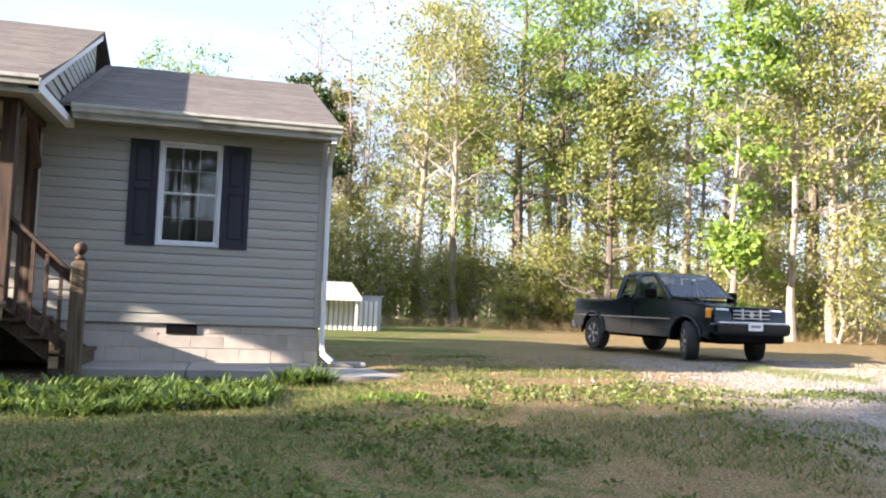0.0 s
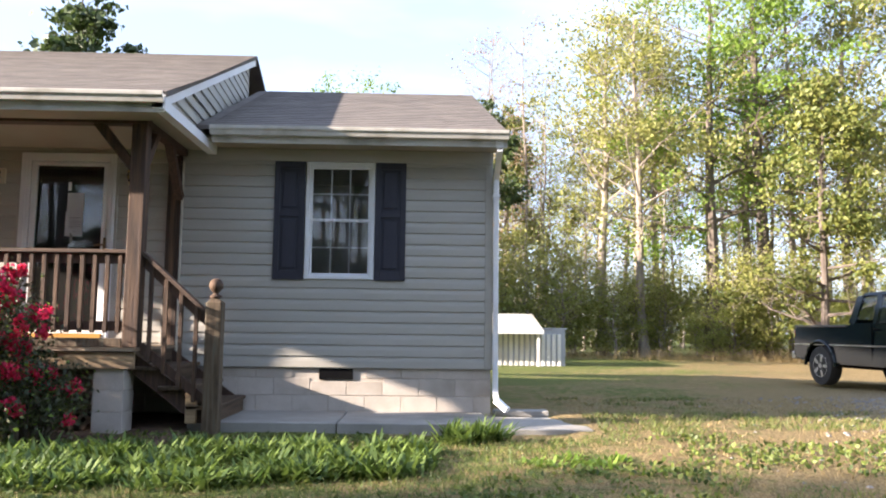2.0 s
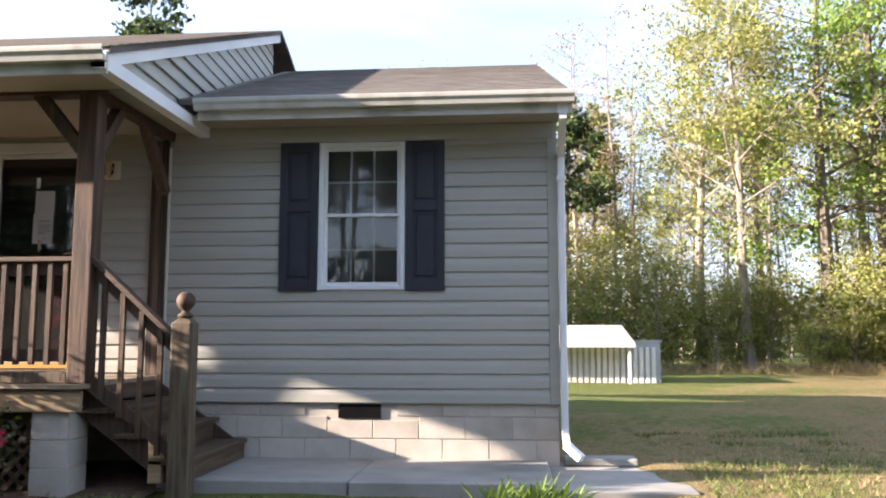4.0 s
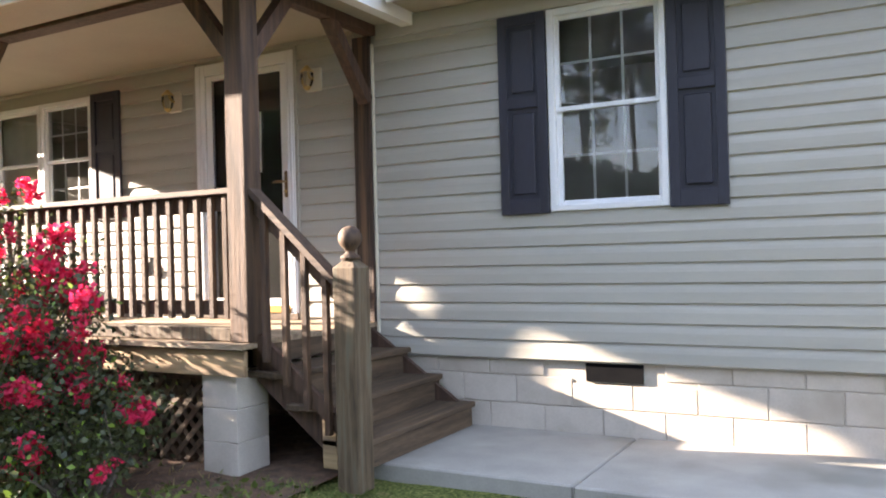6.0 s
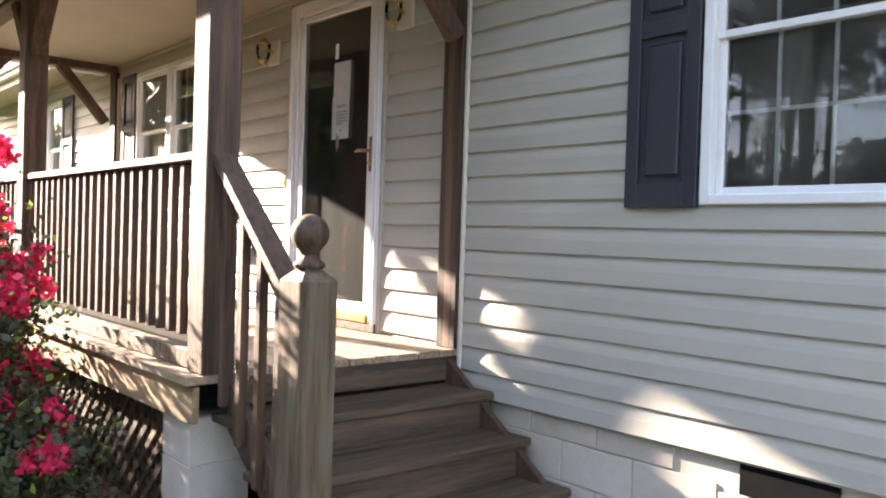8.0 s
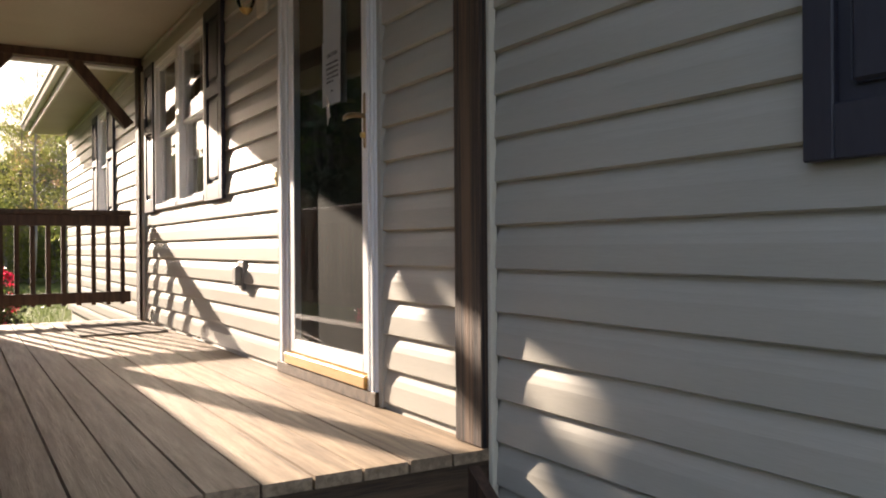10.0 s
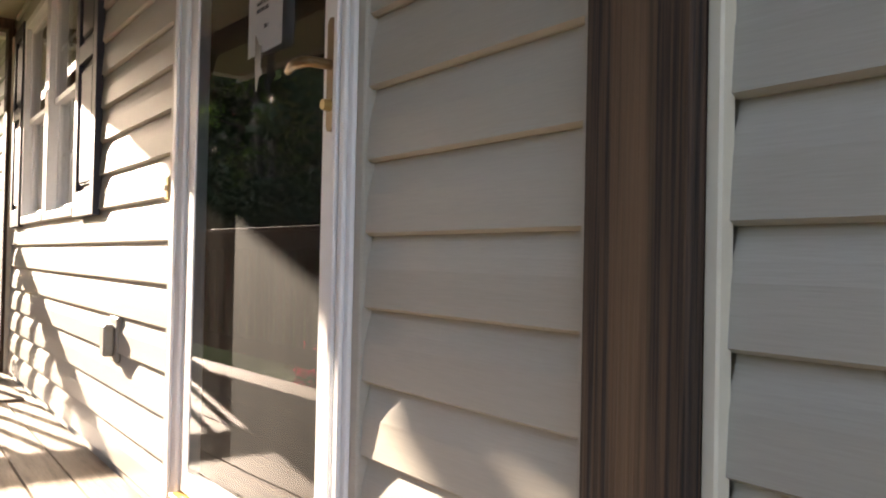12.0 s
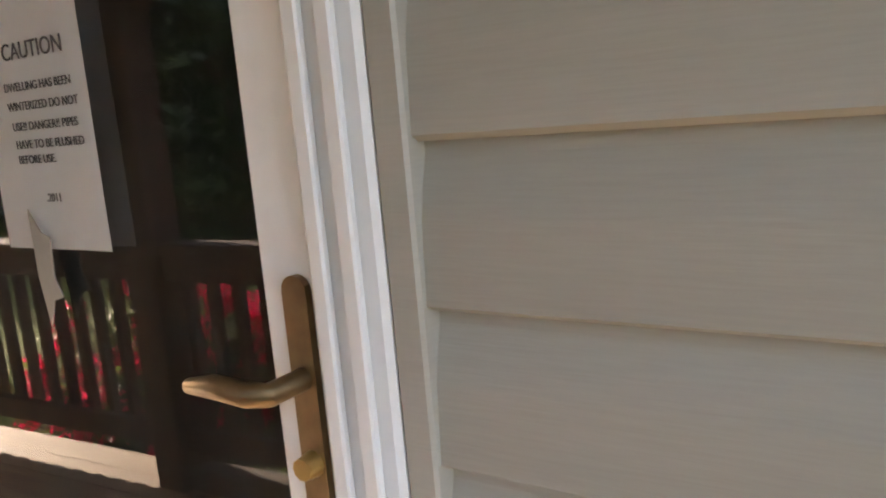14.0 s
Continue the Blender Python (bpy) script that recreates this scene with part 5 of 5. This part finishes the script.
# trees to the west: those south of the sun's path shade the near lawn
for k in range(12):
    plant([LOBLOLLY, OLIVE, OAK][k % 3], RNG.uniform(-38, -24), -19 + 14.0 * k / 11, RNG.uniform(0.9, 1.1))
for x, y, k, s in ((-27, 12.5, BARE, 0.75), (-25, 15, OLIVE, 0.4), (-33, 12, OLIVE, 0.5), (-36, 15, OAK, 0.55), (-40, 11, OLIVE, 0.5), (-30, 17, TALL, 0.6), (-42, 14, LOBLOLLY, 0.55), (-38, 18, OAK, 0.6), (-46, 12, OLIVE, 0.55), (-48, 16, OAK, 0.6)):
    plant(k, x, y, s)
for k in range(14):
    plant(SHRUB if k % 2 else BRUSH, RNG.uniform(-40, -30), 8.5 + k * 0.9, RNG.uniform(0.8, 1.3))
plant(BARE, -24.0, 10.3, 0.46)
plant(SLIM, -29.0, 11.6, 0.62)
for kd in KINDS:
    if kd.name not in USED:
        plant(kd, 30, 40)


# ---- azaleas ----
def azalea(x, y, rx, ry, h, seed_n, flower_n, label):
    """Many stems from one foot, small leaves, and clusters of open flowers near the outside."""
    z = ground_z(x, y)
    t = thing("azalea_bush", label, "bush", (x, y, z))
    bm = B()
    tips = []
    for k in range(seed_n):
        a, r = RNG.uniform(0, math.tau), math.sqrt(RNG.uniform(0, 1))
        e = Vector((math.cos(a) * r * rx, math.sin(a) * r * ry, h * (0.45 + 0.55 * math.sqrt(max(0, 1 - r * r))) * RNG.uniform(0.55, 1.0)))
        s = Vector((math.cos(a) * 0.12, math.sin(a) * 0.12, 0))
        mid = s.lerp(e, 0.55) + Vector((RNG.normal() * 0.07, RNG.normal() * 0.07, 0.05))
        tube(bm, [s, mid, e], [0.013, 0.008, 0.003], 4)
        tips += [e, mid.lerp(e, 0.5), mid]
    part("stem", bm, BARK, t)
    tips = np.array(tips)
    lv = tips[RNG.integers(0, len(tips), seed_n * 120)] + RNG.normal(size=(seed_n * 120, 3)) * 0.08
    lv = lv[lv[:, 2] > 0.02]
    piece("leaves", leaf_mesh("leaves", lv, 0.025, LEAFBUSH), t)
    spring = lv[RNG.integers(0, len(lv), len(lv) // 16)] + RNG.normal(size=(len(lv) // 16, 3)) * 0.04
    piece("new_leaves", leaf_mesh("new_leaves", spring, 0.026, LEAFGREEN), t)
    # each flower cluster is one mesh of cupped petals, shared
    pc = []
    for k in range(16):
        d = RNG.normal(size=3)
        d /= np.linalg.norm(d)
        d[2] = abs(d[2]) * 0.8
        pc += list(d * 0.062 + RNG.normal(size=(6, 3)) * 0.017)
    me = leaf_mesh("flower", pc, 0.030, PETAL, aspect=1.25)
    outer = [p for p in tips if (p[0] / rx) ** 2 + (p[1] / ry) ** 2 + (p[2] / h) ** 2 > 0.42]
    for k in range(flower_n):
        p = Vector(outer[int(RNG.integers(0, len(outer)))]) + Vector(RNG.normal(size=3) * 0.05)
        piece("flower", me, t, Matrix.Translation(p) @ pose(0, 0, 0, RNG.uniform(0, 60), RNG.uniform(0, 60), RNG.uniform(0, 360)) @ Matrix.Scale(RNG.uniform(0.6, 1.3), 4))
    return t


azalea(-4.88, 7.72, 1.15, 0.62, 1.78, 130, 165, "azalea bush with bright red flowers in front of the porch")
azalea(-3.95, 7.9, 0.55, 0.45, 0.75, 40, 16, "small azalea with a few red flowers by the lattice")
azalea(-7.1, 7.65, 1.1, 0.6, 1.45, 90, 120, "azalea bush with bright red flowers along the porch")
azalea(-10.4, 8.75, 0.8, 0.40, 1.32, 60, 46, "azalea bush with red flowers beyond the porch end")

bm = B()
grid = [[bm.verts.new((x, y, ground_z(x, y) + 0.012 + 0.03 * noise.noise(Vector((x * 4, y * 4, 1))))) for x in np.arange(-9.0, -2.7, 0.2)] for y in np.arange(7.1, 10.0, 0.2)]
for r0, r1 in zip(grid, grid[1:]):
    for i in range(len(r0) - 1):
        bm.faces.new((r0[i], r0[i + 1], r1[i + 1], r1[i]))
tagged(part("mulch_bed", bm, MULCH), "brown leaf mulch bed under the bushes and porch", "mulch", kind="stuff")


# ---- strap-leaf border and clumps ----
def strap_leaves(name, feet, n, length, width, mat):
    """Arching strap leaves, four segments each, from many feet."""
    verts, faces = [], []
    for fx, fy, s in feet:
        fz = ground_z(fx, fy) - 0.02
        for k in range(n):
            a = RNG.uniform(0, math.tau)
            ln = length * s * RNG.uniform(0.6, 1.2)
            out = RNG.uniform(0.45, 1.0)
            w = width * RNG.uniform(0.7, 1.2)
            d = np.array((math.cos(a), math.sin(a)))
            e = np.array((-d[1], d[0])) * w / 2
            b = len(verts)
            bx, by = fx + RNG.normal() * 0.05, fy + RNG.normal() * 0.05
            for j in range(4):
                f = j / 3
                r = ln * out * f
                z = ln * (f * (1.25 - 0.75 * f * out) * (1 - 0.35 * out))
                ww = (0.6, 1.0, 0.8, 0.08)[j]
                for sgn in (-1, 1):
                    verts.append((bx + d[0] * r + e[0] * ww * sgn, by + d[1] * r + e[1] * ww * sgn, fz + z))
            for j in range(3):
                faces.append((b + 2 * j, b + 2 * j + 1, b + 2 * j + 3, b + 2 * j + 2))
    me = bpy.data.meshes.new(name)
    me.from_pydata(verts, [], faces)
    me.materials.append(mat)
    me.shade_smooth()
    return me


feet = []
for k in range(560):
    x = RNG.uniform(-9.0, -0.55)
    lo = np.interp(x, (-9, -3, -1.4, -0.5), (6.0, 6.25, 6.55, 6.9))
    y = lo + (7.75 - lo) * RNG.uniform(0, 1)
    feet.append((x, y, RNG.uniform(0.7, 1.15)))
tagged(new("strap_leaf_border", strap_leaves("strap_leaf_border", feet, 34, 0.23, 0.032, LEAFSTRAP)), "dense border of green strap-leaved plants before the porch", "plants", kind="stuff")
tagged(new("plant_clump", strap_leaves("plant_clump", [(-0.15 + RNG.normal() * 0.14, 8.30 + RNG.normal() * 0.10, 1.0) for k in range(12)], 24, 0.30, 0.026, LEAFSTRAP)), "green clump of strap leaves by the slab", "plant")
tagged(new("plant_clump", strap_leaves("plant_clump", [(0.65 + RNG.normal() * 0.22, 7.35 + RNG.normal() * 0.12, 0.6) for k in range(18)], 18, 0.20, 0.03, LEAFGREEN)), "low bright green weed clump in the lawn", "plant")


# ---- grass ----
def grass(name, n, x0, x1, y0, y1, h, mat, label, keep):
    pts = np.column_stack([RNG.uniform(x0, x1, n), RNG.uniform(y0, y1, n)])
    verts, faces = [], []
    for x, y in pts:
        if not keep(x, y):
            continue
        z = ground_z(x, y) + 0.035 * noise.noise(Vector((x * 0.5, y * 0.5, 0))) + 0.018 * noise.noise(Vector((x * 2.2, y * 2.2, 3))) - 0.004
        a, hh, w = RNG.uniform(0, math.tau), h * RNG.uniform(0.4, 1.3), RNG.uniform(0.003, 0.007)
        lx, ly = RNG.normal() * hh * 0.7, RNG.normal() * hh * 0.7
        b = len(verts)
        verts += [(x - math.cos(a) * w, y - math.sin(a) * w, z), (x + math.cos(a) * w, y + math.sin(a) * w, z), (x + lx, y + ly, z + hh)]
        faces.append((b, b + 1, b + 2))
    me = bpy.data.meshes.new(name)
    me.from_pydata(verts, [], faces)
    me.materials.append(mat)
    return tagged(new(name, me), label, "grass", kind="stuff")


def lawn_patch(x, y):
    if -9 < x < 1.2 and y > 8.5:
        return False
    return noise.noise(Vector((x * 0.45, y * 0.45, 7))) + 0.5 * noise.noise(Vector((x * 2.1, y * 2.1, 9))) > -0.05 + 0.07 * x


def straw_patch(x, y):
    return not (-9 < x < 1.2 and y > 8.5) and noise.noise(Vector((x * 1.3, y * 1.3, 12))) > -0.15 - 0.03 * x


grass("grass_blades", 150000, -9, 9, 1.6, 13, 0.06, BLADE, "short green lawn grass in tufts", lawn_patch)
grass("straw_blades", 60000, -7, 11, 1.8, 13, 0.04, STRAW, "dry straw thatch lying in the lawn", straw_patch)
grass("tall_grass", 16000, 1, 30, 24, 32, 0.5, STRAW, "tall pale grass along the wood's edge", lambda x, y: y > np.interp(x, (0, 12, 17, 24, 30), (30, 28.5, 24.5, 24, 24)))
grass("field_grass", 14000, -30, -9.5, 6.5, 14, 0.25, BLADE, "rough grass beyond the porch end", lambda x, y: True)


def weeds():
    """Low broad-leaved weeds in scattered tufts."""
    pts = []
    for k in range(2400):
        x, y = RNG.uniform(-8, 7), RNG.uniform(2.2, 8.6)
        if noise.noise(Vector((x * 0.6, y * 0.6, 21))) < -0.05 + 0.03 * x or (-9 < x < 1.2 and y > 8.4):
            continue
        n = int(RNG.integers(6, 22))
        r = RNG.uniform(0.04, 0.14)
        d = RNG.normal(size=(n, 3)) * np.array([r, r, 0.02])
        d[:, 2] = np.abs(d[:, 2]) + 0.012
        pts.append(d + np.array([x, y, ground_z(x, y) + 0.035 * noise.noise(Vector((x * 0.5, y * 0.5, 0)))]))
    tagged(new("lawn_weeds", leaf_mesh("lawn_weeds", np.concatenate(pts), 0.030, BLADE)), "low green weeds scattered through the lawn", "weeds", kind="stuff")


weeds()


def gravel():
    verts, faces = [], []
    base = [(-1, -1, 0), (1, -1, 0), (1, 1, 0), (-1, 1, 0), (-0.5, -0.6, 0.8), (0.6, -0.5, 0.9), (0.5, 0.6, 0.8), (-0.6, 0.5, 0.9)]
    fs = [(0, 1, 5, 4), (1, 2, 6, 5), (2, 3, 7, 6), (3, 0, 4, 7), (4, 5, 6, 7)]
    for k in range(7000):
        y = RNG.uniform(5.5, 13.5)
        x = 5.6 + 0.22 * y + RNG.normal() * 1.7
        s, a = RNG.uniform(0.008, 0.024), RNG.uniform(0, math.tau)
        z = ground_z(x, y) + 0.035 * noise.noise(Vector((x * 0.5, y * 0.5, 0))) + 0.018 * noise.noise(Vector((x * 2.2, y * 2.2, 3)))
        b = len(verts)
        for px, py, pz in base:
            verts.append((x + s * (px * math.cos(a) - py * math.sin(a)), y + s * (px * math.sin(a) + py * math.cos(a)), z + pz * s * 0.8))
        faces += [tuple(i + b for i in f) for f in fs]
    me = bpy.data.meshes.new("gravel")
    me.from_pydata(verts, [], faces)
    me.materials.append(PEBBLE)
    tagged(new("gravel", me), "loose grey gravel on the drive", "gravel", kind="stuff")


gravel()


# ---- clapboards: one piece for each course and stretch of wall ----
def course_mesh(x0, x1, name="clapboard"):
    """A lap: thick lower lip, face leaning in, a shallow cove at the head."""
    prof = [(WALL + 0.003, 0.0), (WALL - 0.010, 0.0), (WALL - 0.0190, 0.005), (WALL - 0.0150, 0.070), (WALL - 0.0105, 0.092), (WALL - 0.0035, 0.116), (WALL - 0.0015, COURSE + 0.004), (WALL + 0.003, COURSE + 0.004)]
    return made(name, prism(B(), prof, "x", x0, x1), SIDING)


BLOCKED = [(-1.925, -1.13, 2.095, 3.44), (-5.152, -4.046, 1.3, 3.50), (-7.995, -6.47, 2.24, 3.405), (-10.945, -10.285, 2.24, 3.405), (-3.495, -3.305, 0, 9), (-8.655, -8.47, 0, 9)]
cache = {}
k = 0
while SIDE0 + k * COURSE < 3.56:
    z = SIDE0 + k * COURSE
    cuts = sorted((a, b) for a, b, c, d in BLOCKED if c < z + COURSE * 0.6 and d > z + COURSE * 0.4)
    x = HOUSE_L
    for a, b in cuts + [(HOUSE_R - 0.07, 0)]:
        if a - x > 0.05:
            key = (round(x, 3), round(a, 3))
            if key not in cache:
                cache[key] = course_mesh(x, a)
            piece("clapboard", cache[key], wall_front, Matrix.Translation((0, 0, z)))
        x = b
    k += 1

# foundation blocks, proud of the joints
cache = {}
rows = [(0.42, 0.598), (0.606, 0.798), (0.806, 0.992), (1.0, SIDE0 - 0.016)]
for r, (za, zb) in enumerate(rows):
    x = HOUSE_R - (0.2 if r % 2 else 0.0)
    spans = [(HOUSE_R - 0.197, HOUSE_R)] if r % 2 else []
    while x > HOUSE_L + 0.5:
        spans.append((x - 0.397, x))
        x -= 0.405
    for a, b in spans:
        if za > 0.95 and a < -1.34 and b > -1.72:
            continue
        if za > 0.8 and za < 0.9:
            top_z = 0.96 if (a < -1.34 and b > -1.72) else zb
        else:
            top_z = zb
        key = (round(b - a, 3), za, top_z)
        if key not in cache:
            cache[key] = made("block", box(B(), 0, b - a, WALL + 0.022, WALL + 0.05, za, top_z, 0.003), BLOCK)
        piece("block", cache[key], foundation, Matrix.Translation((a, 0, 0)))


# shingle courses: thin overlapping strips up the front slopes
def shingle_rows(parent, x0, x1, eave_y, eave_z, tab=0.30):
    n = int((RIDGEY - eave_y) / math.cos(math.atan(PITCH)) / 0.145 * 1.0)
    for i in range(n):
        y = eave_y + i * (RIDGEY - eave_y) / n
        z = eave_z + PITCH * (y - eave_y)
        dy = (RIDGEY - eave_y) / n + 0.02
        prof = [(y - 0.012, z - 0.001), (y - 0.012, z + 0.009), (y + dy, z + PITCH * dy + 0.003), (y + dy, z + PITCH * dy)]
        skewed(part("shingle_course", prism(B(), prof, "x", x0, x1), SHINGLE, parent), x1 - 0.01)


shingle_rows(roof_main, -8.95, -2.92, 8.02, 3.655)
shingle_rows(roof_wing, -2.92, 0.31, 9.52, 3.735)
